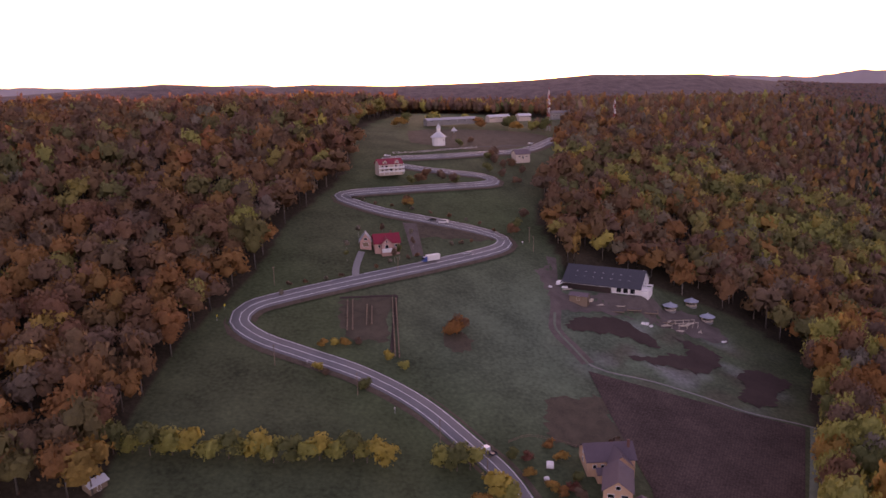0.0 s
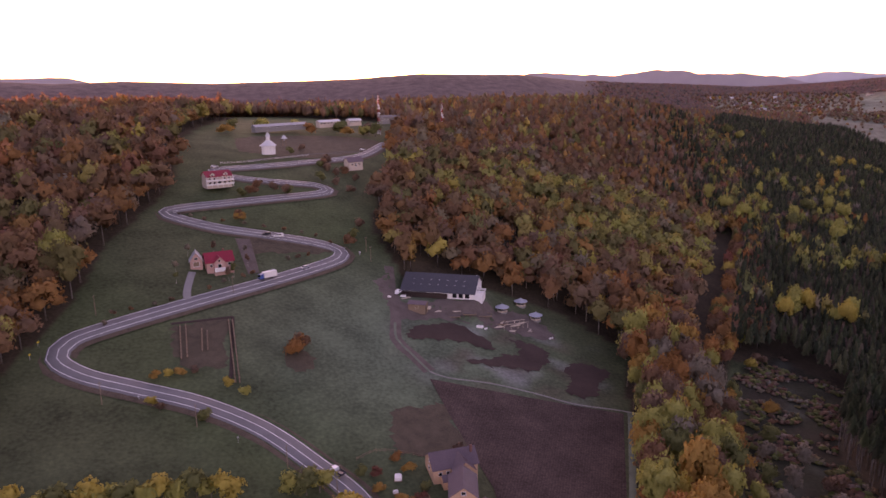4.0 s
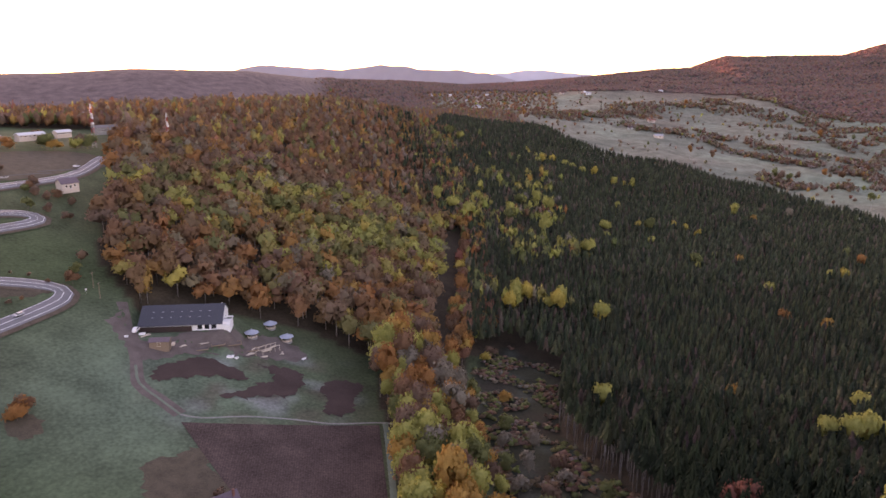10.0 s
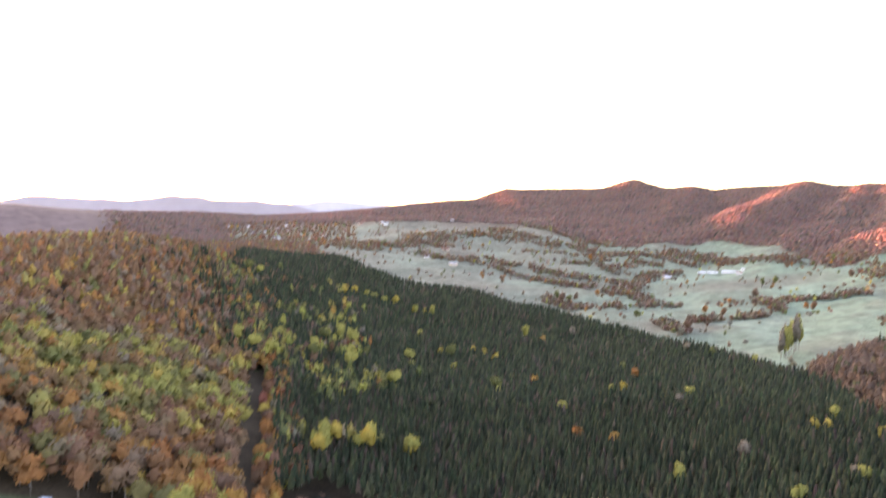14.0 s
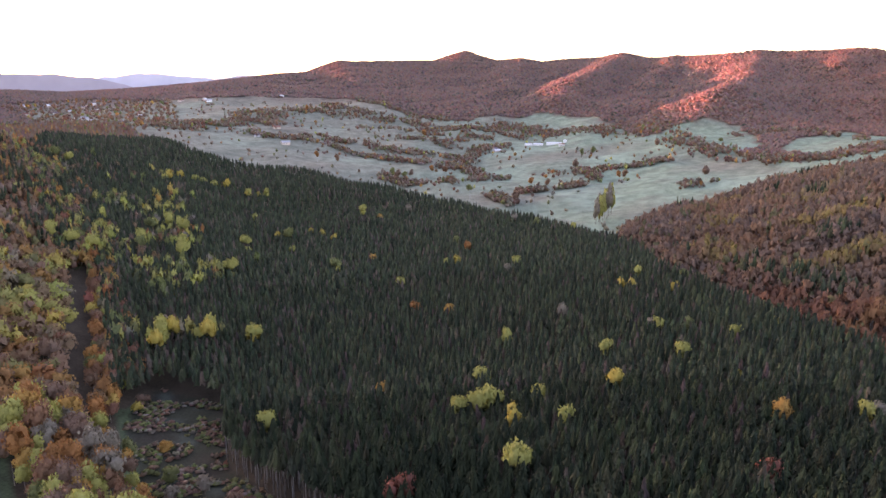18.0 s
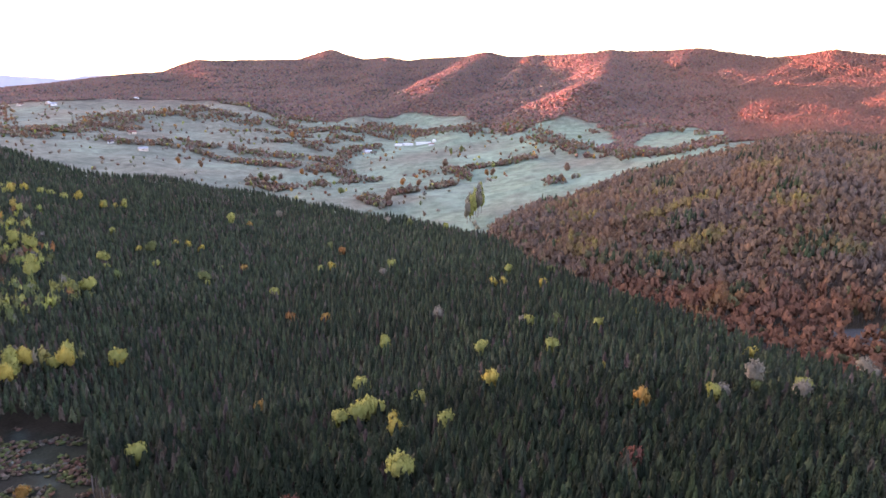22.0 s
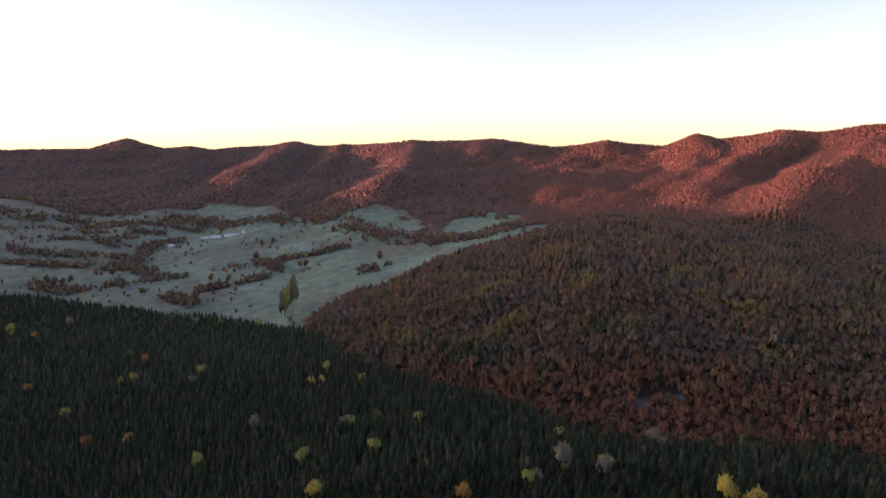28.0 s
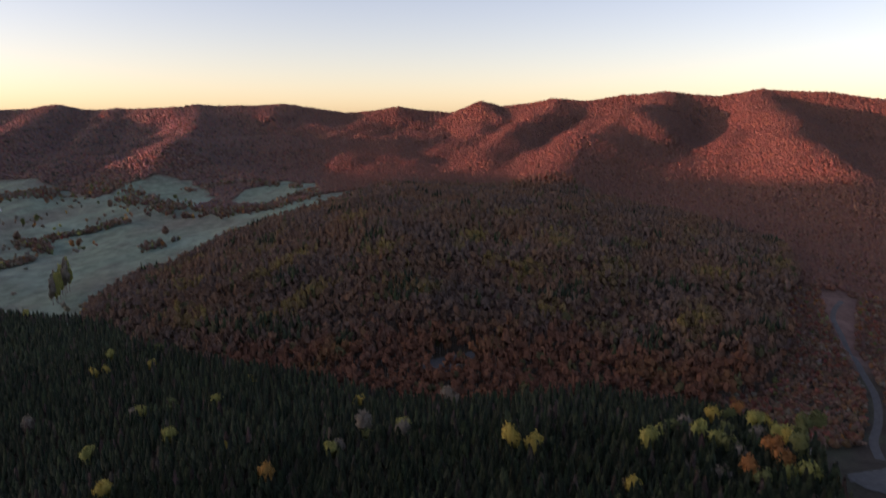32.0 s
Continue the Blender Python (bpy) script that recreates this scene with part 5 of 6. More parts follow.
def mast(x, y, high, base):
    """A lattice mast in red and white bays."""
    z = land1(x, y)
    ob = thing("radio_mast", "red and white lattice radio mast", "radio mast", x, y, z, 0, "masts on the plateau")
    n = 9
    for k in range(n):
        z0, z1 = high * k / n, high * (k + 1) / n
        w0, w1 = base * (1 - 0.8 * k / n), base * (1 - 0.8 * (k + 1) / n)
        paint = M_MASTRED if k % 2 else M_MASTWHITE
        c0 = [(sx * w0 / 2, sy * w0 / 2, z0) for sx, sy in ((-1, -1), (1, -1), (1, 1), (-1, 1))]
        c1 = [(sx * w1 / 2, sy * w1 / 2, z1) for sx, sy in ((-1, -1), (1, -1), (1, 1), (-1, 1))]
        for i in range(4):
            part("leg", cyl(bmesh.new(), c0[i], c1[i], 0.08, sides=5), paint, ob)
            for p, q in ((c0[i], c1[(i + 1) % 4]), (c1[i], c0[(i + 1) % 4]), (c1[i], c1[(i + 1) % 4])):
                part("brace", cyl(bmesh.new(), p, q, 0.04, sides=4), paint, ob)
    for k in range(5):
        a = k * 1.25
        part("antenna", boxm((0.9 * math.cos(a), 0.9 * math.sin(a), high * (0.72 + 0.05 * k)), (0.35, 0.3, 2.4), 0.05), M_MASTWHITE, ob)
    for k in range(2):
        bm = bmesh.new()
        bmesh.ops.create_cone(bm, cap_ends=True, segments=12, radius1=0.9, radius2=0.7, depth=0.5, matrix=pose(0.5, -1.0, high * (0.55 + 0.12 * k), 90))
        part("dish", bm, M_MASTWHITE, ob)
    part("spike", cyl(bmesh.new(), (0, 0, high), (0, 0, high + 4), 0.08, 0.04), M_MASTRED, ob)


mast(90, 594, 33, 2.6)
mast(147, 603, 33, 2.4)


# ---- vehicles ----
def wheels(ob, L, W, r=0.34):
    bm = bmesh.new()
    cyl(bm, (0, -0.11, 0), (0, 0.11, 0), r, sides=14)
    me = bpy.data.meshes.new("wheel")
    bm.to_mesh(me)
    bm.free()
    me.materials.append(M_TYRE)
    rim = bpy.data.meshes.new("rim")
    bm = cyl(bmesh.new(), (0, -0.125, 0), (0, 0.125, 0), r * 0.6, sides=10)
    bm.to_mesh(rim)
    bm.free()
    rim.materials.append(M_METAL)
    for sx in (-0.32, 0.31):
        for sy in (-1, 1):
            w = shared("wheel", me, ob, pose(sx * L, sy * (W / 2 - 0.1), r))
            shared("rim", rim, w)


def car(x, y, turn, paint, label, kind="car", lift=0.45):
    L, W = (4.9, 1.9) if kind == "van" else (4.3, 1.75)
    ob = thing("van" if kind == "van" else "car", label, "van" if kind == "van" else "car", x, y, land1(x, y) + lift, turn, "vehicles on the road" if lift > 0.3 else "")
    hgt = 1.9 if kind == "van" else 1.45
    body = prism([(-L / 2, 0.35), (L / 2, 0.35), (L / 2, 0.75), (L / 2 - 0.2, 0.9), (-L / 2, 0.95)], W)
    bmesh.ops.bevel(body, geom=body.edges[:], offset=0.07, segments=2, affect="EDGES")
    part("body", body, paint, ob)
    rear = -L / 2 + 0.15
    cab = prism([(rear, 0.92), (L / 2 - 1.1, 0.9), (L / 2 - 1.8, hgt), (rear + 0.25, hgt)], W - 0.16)
    bmesh.ops.bevel(cab, geom=cab.edges[:], offset=0.06, segments=2, affect="EDGES")
    part("cabin", cab, paint, ob)
    part("windscreen", prism([(L / 2 - 1.17, 0.98), (L / 2 - 1.1, 0.98), (L / 2 - 1.72, hgt - 0.08), (L / 2 - 1.8, hgt - 0.08)], W - 0.34), M_GLASS, ob)
    for sy in (-1, 1):
        part("side_window", boxm((-0.25, sy * (W / 2 - 0.075), (hgt + 0.95) / 2), (L * 0.5, 0.04, (hgt - 0.95) * 0.62)), M_GLASS, ob)
        part("headlight", boxm((L / 2 - 0.02, sy * (W / 2 - 0.3), 0.68), (0.08, 0.35, 0.15), 0.02), M_MASTWHITE, ob)
        part("tail_light", boxm((-L / 2 + 0.02, sy * (W / 2 - 0.25), 0.75), (0.08, 0.28, 0.2), 0.02), M_MASTRED, ob)
    wheels(ob, L, W)
    return ob


def pickup(x, y, turn):
    ob = thing("pickup_truck", "small flatbed pickup with a white cab and dark bed", "pickup truck", x, y, land1(x, y) + 0.45, turn, "vehicles on the road")
    cab = prism([(0.3, 0.45), (2.6, 0.45), (2.6, 1.2), (2.2, 2.05), (0.3, 2.05)], 1.9)
    bmesh.ops.bevel(cab, geom=cab.edges[:], offset=0.08, segments=2, affect="EDGES")
    part("cab", cab, M_CARWHITE, ob)
    part("windscreen", prism([(2.57, 1.25), (2.64, 1.25), (2.3, 1.95), (2.22, 1.95)], 1.6), M_GLASS, ob)
    part("bed", boxm((-1.3, 0, 0.8), (3.1, 2.0, 0.25), 0.03), M_CARDARK, ob)
    for c, s in (((-1.3, 0.98, 1.1), (3.1, 0.05, 0.45)), ((-1.3, -0.98, 1.1), (3.1, 0.05, 0.45)), ((-2.83, 0, 1.1), (0.05, 2.0, 0.45))):
        part("drop_side", boxm(c, s), M_CARDARK, ob)
    wheels(ob, 5.2, 1.9, 0.38)


def truck(x, y, turn):
    ob = thing("box_truck", "box truck with a blue cab and white box", "truck", x, y, land1(x, y) + 0.45, turn, "vehicles on the road")
    cab = prism([(2.4, 0.6), (4.3, 0.6), (4.35, 1.5), (4.1, 2.7), (2.4, 2.8)], 2.3)
    bmesh.ops.bevel(cab, geom=cab.edges[:], offset=0.1, segments=2, affect="EDGES")
    part("cab", cab, M_CARBLUE, ob)
    part("windscreen", prism([(4.33, 1.55), (4.4, 1.55), (4.18, 2.55), (4.1, 2.55)], 2.0), M_GLASS, ob)
    part("box", boxm((-0.9, 0, 2.1), (6.4, 2.45, 2.5), 0.05), M_TARP, ob)
    part("chassis", boxm((0, 0, 0.7), (8.0, 1.0, 0.3)), M_CARDARK, ob)
    wheels(ob, 7.4, 2.4, 0.48)


pickup(13.2, 199.5, 128)
truck(-5.5, 313.4, 210)
car(11.5, 324.8, 215, M_CARSILVER, "silver car climbing the winding road")
car(-5.2, 351.6, 176, M_CARDARK, "dark car on the winding road")
car(0.6, 351.4, 176, M_CARWHITE, "white van following a dark car", "van")
car(54, 314.5, 60, M_CARWHITE, "white van parked beside the barn", "van", 0.15)
car(46.5, 168.5, 35, M_CARWHITE, "white car parked in the yard", lift=0.2)
car(-33, 431.5, 40, M_CARWHITE, "white car on the road below the church")
car(66, 520, 35, M_CARWHITE, "white car parked on the plateau lane", lift=0.2)


def sign(x, y, face, mat, label, high=2.4, size=0.8):
    ob = thing("road_sign", label, "road sign", x, y, land1(x, y), face, "signs along the road")
    part("post", cyl(bmesh.new(), (0, 0, -0.2), (0, 0, high), 0.05), M_METAL, ob)
    part("plate", boxm((0, -0.07, high - size / 2), (size, 0.05, size), 0.01), mat, ob)


sign(-86, 253, 70, M_YELLOWSIGN, "yellow warning sign at the outside of the bend")
sign(-85, 260, 60, M_YELLOWSIGN, "yellow warning sign at the outside of the bend")
sign(-49, 234, 0, M_MASTWHITE, "white marker sign beside the road", 2.0, 0.5)
sign(-17, 215, 0, M_MASTWHITE, "white marker sign beside the road", 2.0, 0.5)
sign(40, 344, 0, M_MASTWHITE, "white sign at the inside of the upper bend")


def pole(x, y, h=8.0):
    ob = thing("utility_pole", "grey wooden utility pole with a cross arm", "utility pole", x, y, land1(x, y), rng.uniform(0, 90), "utility poles along the road")
    part("shaft", cyl(bmesh.new(), (0, 0, -0.3), (0, 0, h), 0.16, 0.1), M_WOOD, ob)
    part("cross_arm", boxm((0, 0, h - 0.5), (1.6, 0.1, 0.1)), M_WOOD, ob)
    for k in (-0.7, 0, 0.7):
        part("insulator", cyl(bmesh.new(), (k, 0, h - 0.45), (k, 0, h - 0.2), 0.05), M_CONCRETE, ob)


for px, py in ((-60, 232), (-30, 222), (-2, 203), (12, 188), (44, 349), (-70, 280), (-20, 300), (45, 340)):
    pole(px, py)

# posts and bare beds of the vegetable plot
for gx, gy, gl, gt in ((-38.5, 266, 20, 96), (-36.5, 267, 20, 96), (-20, 263, 38, 95), (-18.5, 263, 38, 95), (-31, 268, 14, 94), (-29, 268, 12, 94)):
    ob = thing("garden_row", "low dry row of bean poles in the vegetable plot", "garden row", gx, gy, land1(gx, gy), gt, "rows of the vegetable plot")
    n = int(gl / 2)
    for k in range(n):
        u = -gl / 2 + (k + 0.5) * 2
        wx, wy = gx + u * math.cos(radians(gt)), gy + u * math.sin(radians(gt))
        part("stake", boxm((u, 0, land1(wx, wy) - land1(gx, gy) + 0.6), (0.12, 0.12, 1.6)), M_WOOD, ob)
        part("row_board", boxm((u, 0, land1(wx, wy) - land1(gx, gy) + 0.4), (2.0, 0.5, 0.5)), M_WOOD, ob)
for bx, by, bl in ((26, 193, 1.2), (30, 190.5, 1.6), (32, 197, 3.2), (38.5, 173, 3.4), (36, 163, 2.6)):
    ob = thing("covered_pile", "pale covered pile in the garden", "pile", bx, by, land1(bx, by), rng.uniform(0, 90), "piles in the garden")
    part("cover", boxm((0, 0, 0.5), (bl, bl * 0.7, 1.2), 0.25), M_BLUETARP if bl > 3.3 else M_TARP, ob)
    part("base", boxm((0, 0, 0.05), (bl + 0.3, bl * 0.7 + 0.3, 0.2)), M_WOOD, ob)

# ---- village and farm in the valley ----
VILLAGE_HOUSES = [(1242, 1827), (1147, 1682), (1298, 1803), (1213, 1657), (1264, 1671), (1211, 1576), (1394, 1745), (1076, 1284), (1105, 1306), (1188, 1369), (1215, 1362), (1343, 1716), (1488, 1406), (1488, 1509), (1515, 1447), (1145, 960), (1144, 888), (1265, 1004), (1796, 1401), (1354, 1060), (1187, 990), (1286, 562), (1429, 540), (1445, 552), (1170, 1500), (1290, 1600), (1120, 1420), (1330, 1660)]
for k, (vx, vy) in enumerate(VILLAGE_HOUSES):
    roof = (M_GREYROOF, M_RUSTROOF, M_ZINC, M_PLUM)[k % 4]
    house("house", ("white village house with a pale roof", "white village house with a rust-brown roof")[k % 2], "house", vx, vy, land1(vx, vy), float(rng.uniform(-50, 10)), float(rng.uniform(10, 18)), 8.5, 3.6, 2.8, M_CREAM if k % 3 else M_WHITE, roof, [("f", -2.5, 1.0, 1.4, 1.4), ("f", 2.5, 1.0, 1.4, 1.4), ("f", 0, 0.1, 1.1, 2.1)], group="houses of the far village")
for fx, fy, fl, ft in ((1558, 452, 34, -72), (1548, 486, 22, -72), (1572, 430, 16, 15), (1535, 505, 16, -60), (1528, 425, 12, -70)):
    tagged(long_house(fx, fy, land1(fx, fy), ft, fl, 8, M_WHITE, M_ZINC if fl > 13 else M_RUSTROOF, "white farm building in the valley", 3.4), group="farm in the valley")


# ---- single trees and bushes, each a thing of its own ----
def crown_mesh(name, data, mat, tint, h, r):
    v, t = data
    t, n = rounded(v, t, h / r, 0.25 if mat is M_NEEDLE else 0.62)
    v = v * np.array([r, r, h])
    return tri_mesh(name, v, t, mat, np.tile(tint, (len(v), 1)), normals=n)


def stem_mesh(h, r, mat):
    v, t = trunk_part(h, r, 6)
    return tri_mesh("trunk", v, t, mat)


M_BIRCHBARK = material("pale_bark", (0.42, 0.38, 0.34), 0.85, 0.3, 1.5)
WORDS = {"green": GREEN, "lime-green": LIME, "yellow": YELLOW, "golden": GOLD, "orange": ORANGE, "rust": RUST, "red": RED, "brown": BROWN, "grey": GREY}
KINDS = {}


def plant(kind, colour, x, y, size=1.0, group="", label=""):
    """One tree: trunk and crown on meshes that its like share."""
    key = (kind, colour, int(rng.integers(2)))
    if key not in KINDS:
        c = WORDS.get(colour, SPRUCE[0])
        s = len(KINDS)
        if kind == "spruce_tree":
            KINDS[key] = (stem_mesh(15, 0.2, M_BARK), crown_mesh("crown", spruce_crown(9, 6, s + 200, 0.58), M_NEEDLE, SPRUCE[s % 3], 20.5, 2.7))
        elif kind == "bush":
            KINDS[key] = (stem_mesh(1.2, 0.1, M_BARK), crown_mesh("crown", leafy_crown(6, 420, s + 200, 0.02, 1.0, 0.11), M_LEAF, c, 4.0, 2.6))
        elif kind == "poplar_tree":
            KINDS[key] = (stem_mesh(14, 0.3, M_BARK), crown_mesh("crown", leafy_crown(10, 360, s + 200, 0.1, 1.0, 0.17), M_LEAF, c, 24, 3.0))
        else:
            KINDS[key] = (stem_mesh(9, 0.22, M_BIRCHBARK if kind == "birch_tree" else M_BARK), crown_mesh("crown", leafy_crown(9, 620, s + 200, 0.45, 1.0, 0.092), M_LEAF, c, 22.0, 4.8))
    t, c = KINDS[key]
    words = {"spruce_tree": "dark green spruce with a bare lower stem", "bush": colour + " autumn bush on the grass", "poplar_tree": "tall " + colour + " poplar in the meadow"}.get(kind, colour + " autumn broadleaf tree with leafy crown")
    ob = thing(kind, label or words, "bush" if kind == "bush" else "tree", x, y, land1(x, y) - 0.05, float(rng.uniform(0, 360)), group)
    ob.scale = (size, size, size * float(rng.uniform(0.96, 1.1)))
    shared("trunk", t, ob)
    shared("crown", c, ob)
    return ob


def plant_all(kind, colours, text, size=1.0, group="", label=""):
    """Trees at the places in the text."""
    for k, q in enumerate(text.split()):
        px, py = map(float, q.split(","))
        plant(kind, colours[k % len(colours)], px, py, size * float(rng.uniform(0.88, 1.12)), group, label)


IN_SPRUCE = "birches standing among the spruces"
plant_all("birch_tree", ("lime-green", "green", "lime-green"), "683,586 637,497 568,498 599,463 610,393 553,374 542,296 700,310 614,282 621,211 822,254 801,202 580,89 581,50 430,3 434,49 434,31 406,141 390,71 321,-75 328,128 267,63 246,111 228,197", 0.92, IN_SPRUCE, "yellow-green birch standing among dark spruces")
plant_all("birch_tree", ("yellow",), "638,514 682,496 676,477 669,456 615,271 547,95 548,85 539,53 472,-20 350,-2 391,-82 777,657 782,645 762,661 757,696", 0.85, IN_SPRUCE, "bright yellow birch standing among dark spruces")
plant_all("birch_tree", ("yellow",), "320,53 346,305 270,89 269,-134 261,-141 264,86", 1.05, IN_SPRUCE, "bright yellow birch standing among dark spruces")
plant_all("birch_tree", ("lime-green",), "280,107 289,105 272,117 219,69 284,112 276,110", 1.1, IN_SPRUCE, "lime-green birch standing among dark spruces")
plant_all("birch_tree", ("golden", "golden", "orange"), "290,-20 612,367 670,283 302,176 799,467 469,243 461,209", 0.9, IN_SPRUCE, "golden-orange tree standing among dark spruces")
plant_all("birch_tree", ("red",), "230,-17 190,108 194,104", 0.92, IN_SPRUCE, "dying reddish tree standing among dark spruces")
plant_all("birch_tree", ("grey", "grey", "lime-green"), "592,209 832,287 378,28 370,-133 366,-136 305,-52 310,-56 315,-92 304,87 853,453 326,-72 320,-93 435,53 453,117 379,72", 0.95, IN_SPRUCE, "pale grey-green birch standing among dark spruces")
plant_all("birch_tree", ("lime-green", "green", "grey", "lime-green", "yellow", "green", "orange"), "260,-206 266,-219 268,-229 247,-220 276,-252 279,-264 285,-275 238,-225 230,-225 224,-226 236,-260 229,-259 244,-281 208,-234 198,-230 253,-297 207,-203 243,-192 210,-162 195,-213 203,-214 196,-238 250,-240 240,-250 255,-262 262,-275 215,-250 222,-242", 1.0, "pale trees at the valley edge", "yellow-green birch at the edge of the spruces")
plant_all("birch_tree", ("lime-green", "yellow", "lime-green"), "696,750 723,746 729,726 739,701 757,696 762,661 774,640 705,748 733,715", 1.0, IN_SPRUCE, "yellow-green tree in a line among spruces")
plant_all("birch_tree", ("lime-green", "green", "lime-green"), "548,590 524,590 547,568 535,600 461,536 470,545 388,558 409,555 407,534 396,545 594,826 609,822 578,510 558,378 785,488 480,443 626,489 473,495 495,519", 1.3, IN_SPRUCE, "large yellow-green tree among dark spruces")
plant_all("birch_tree", ("lime-green", "lime-green", "yellow"), "299,340 305,344 310,341 294,336 322,330 320,320 328,326 348,305 286,330", 1.15, "pale trees above the clearing", "pale yellow-green tree above the forest clearing")
plant_all("ash_tree", ("golden", "orange", "green", "golden", "brown", "lime-green"), "184,252 178,241 181,234 172,226 168,219 163,211 160,202 155,195 149,186 146,178 141,170 137,161 133,152 129,144 124,136 119,127 114,119 190,262 186,270", 0.72, "trees along the ditch", "slender golden ash on the edge of the clearing")
ROADSIDE = "bushes along the road"
plant_all("bush", ("orange", "rust"), "5,263 7,264.5 3.5,262", 1.6, "", "round orange bush alone in the meadow")
plant_all("bush", ("yellow", "golden", "brown"), "-41,246 -37,247 -32,249 -21,242 -45,245 -42,229 -45,231", 0.8, ROADSIDE)
plant_all("bush", ("lime-green",), "-15,238", 1.1, ROADSIDE)
plant_all("bush", ("green", "golden"), "-27,224 -18,363", 1.3, ROADSIDE, "small green tree beside the road")
plant_all("bush", ("lime-green", "green", "lime-green", "yellow"), "-91,185 -86,185 -80,186 -75,187 -69,186 -64,187 -59,187 -55,188 -51,187 -47,188 -42,189 -38,190 -33,191 -28,191 -24,191 -20,190 -1,192 3,191 7,192 14,181 17,180 -96,184 -101,186", 1.9, "yellow bushes in a row", "yellow-green willow bush in a long row")
plant_all("bush", ("brown", "rust", "grey"), "-64,281 -58,284 -50,288 -44,292 -30,302 -24,308 -16,313 -12,316 4,331 9,334 14,337 -41,363 -35,360 -26,361 -16,360 -6,360 4,359 12,358 19,357 26,352 -66,274", 0.5, ROADSIDE, "low brown scrub beside the road")
plant_all("bush", ("orange", "golden", "green", "red", "brown"), "38,161 25,191 21,199 25,198 55,208 33,205 36,200 40,190 37,186 39,183 34,183 31,186", 0.85, "garden bushes of the near house", "autumn bush in the house garden")
plant_all("bush", ("yellow", "yellow", "golden"), "15,168 12,170 10,175 15,139 12,136", 1.35, "yellow trees inside the road bend", "bright yellow willow inside the road bend")
plant_all("bush", ("brown", "rust", "green", "brown"), "43,373 36,352 40,362 6,403 0,406 -8,405 9,404 35,451 40,446 44,450 30,455 58,393 50,440 33,462 12,476 20,490 36,470 -18,364 28,430 45,420 38,428 -12,396 -18,392", 1.35, "trees between the road bends", "small autumn tree between the road bends")
plant_all("bush", ("green", "golden", "orange", "lime-green", "brown"), "55,568 60,566 30,556 75,575 80,585 85,580 110,585 120,600 -5,545 130,590 -25,540 -30,520 95,575 20,565 50,590 140,585", 2.3, "trees on the plateau", "autumn tree on the plateau behind the church")
plant_all("birch_tree", ("brown", "grey", "green"), "-29,330 -40,326 -20,312 -22,309 -44,312 -43,304 -14,322 -15,330", 0.28, "shrubs round the red-roofed house", "small shrub in the garden of the house")
plant_all("poplar_tree", ("grey", "lime-green", "grey", "lime-green"), "897,197 903,193 909,196 918,193 926,189 936,194 945,191 961,191", 1.55, "poplars in the valley meadow")
plant_all("birch_tree", ("orange", "rust", "brown", "green", "brown"), "1043,741 1055,706 1063,585 1072,578 1084,571 1126,550 1135,528 1558,340 1411,326 1558,1044 1502,1092 1506,948 1536,945 1379,342 1263,324 1102,355 1107,328 979,338 991,418 1486,739 1397,702 1418,630 1446,207 1475,91 1174,89 1181,227 1175,216 1009,345 1068,600", 1.1, "trees of the valley meadows", "rust-brown tree in the frosty valley meadow")
plant_all("bush", ("grey", "green", "grey", "brown", "grey"), "131,118 134,123 128,125 139,128 146,140 137,137 150,152 143,152 160,160 152,168 168,180 160,185 147,128 120,108 115,112 172,165 178,150 165,140 180,175 172,200 185,195 186,215", 1.7, "willow scrub in the clearing", "grey-green willow bush in the boggy clearing")
plant_all("bush", ("yellow", "golden", "brown", "golden"), "158,150 176,135 141,160 205,238 228,283 128,108 240,292", 1.5, "trees in the clearing", "small autumn tree in the boggy clearing")

# the rows of trees along the ditch
bx, by = scatter(BELT, 6.4)
for k in range(min(len(bx), 280)):
    plant("ash_tree", (("golden", "orange", "yellow", "golden", "lime-green", "orange") if by[k] < 165 else ("golden", "orange", "lime-green", "green", "rust", "lime-green", "brown", "lime-green", "grey", "orange"))[int(rng.integers(6 if by[k] < 165 else 10))], bx[k], by[k], float(rng.uniform(0.65, 1.3)), "trees along the ditch", "")
# the nearest spruces of the plantation
sx, sy = scatter(CONIFER, 4.7, 60, 330)
near = np.argsort(np.hypot(sx - 165, sy - 95))[:290]
for k in near:
    plant("spruce_tree", "dark", sx[k], sy[k], float(rng.uniform(0.88, 1.1)), "nearest spruces of the plantation")


# ---- scrub and hedges that nobody could count ----
def scrub(name, label, x, y, h, r, weights, tmpl):
    return forest(name, label, x, y, rng.uniform(0.6, 1.3, len(x)) * h, rng.uniform(0.6, 1.3, len(x)) * r, palette(len(x), weights, AUTUMN), tmpl, M_LEAF, 0.1)


BUSH = [leafy_crown(1, 9, s + 300, 0.0, 1.0, 0.36) for s in range(5)]
cx, cy = scatter(CLEARING, 3.0)
m = wave(cx, cy, 14, 3) + 0.5 * wave(cx, cy, 6, 8) > -0.05
scrub("clearing_scrub", "low brown and grey scrub in a boggy clearing", cx[m], cy[m], 1.9, 2.1, (4, 0, 0, 0, 0, 0.3, 0, 5, 2), BUSH)


def hedge_line(points, n, width, seed):
    p = np.array(smooth_line(points, 10.0))
    n = int(n * 3.2)
    k = rng.integers(len(p), size=n)
    return p[k, 0] + rng.normal(0, width * 1.1, n), p[k, 1] + rng.normal(0, width * 1.1, n)


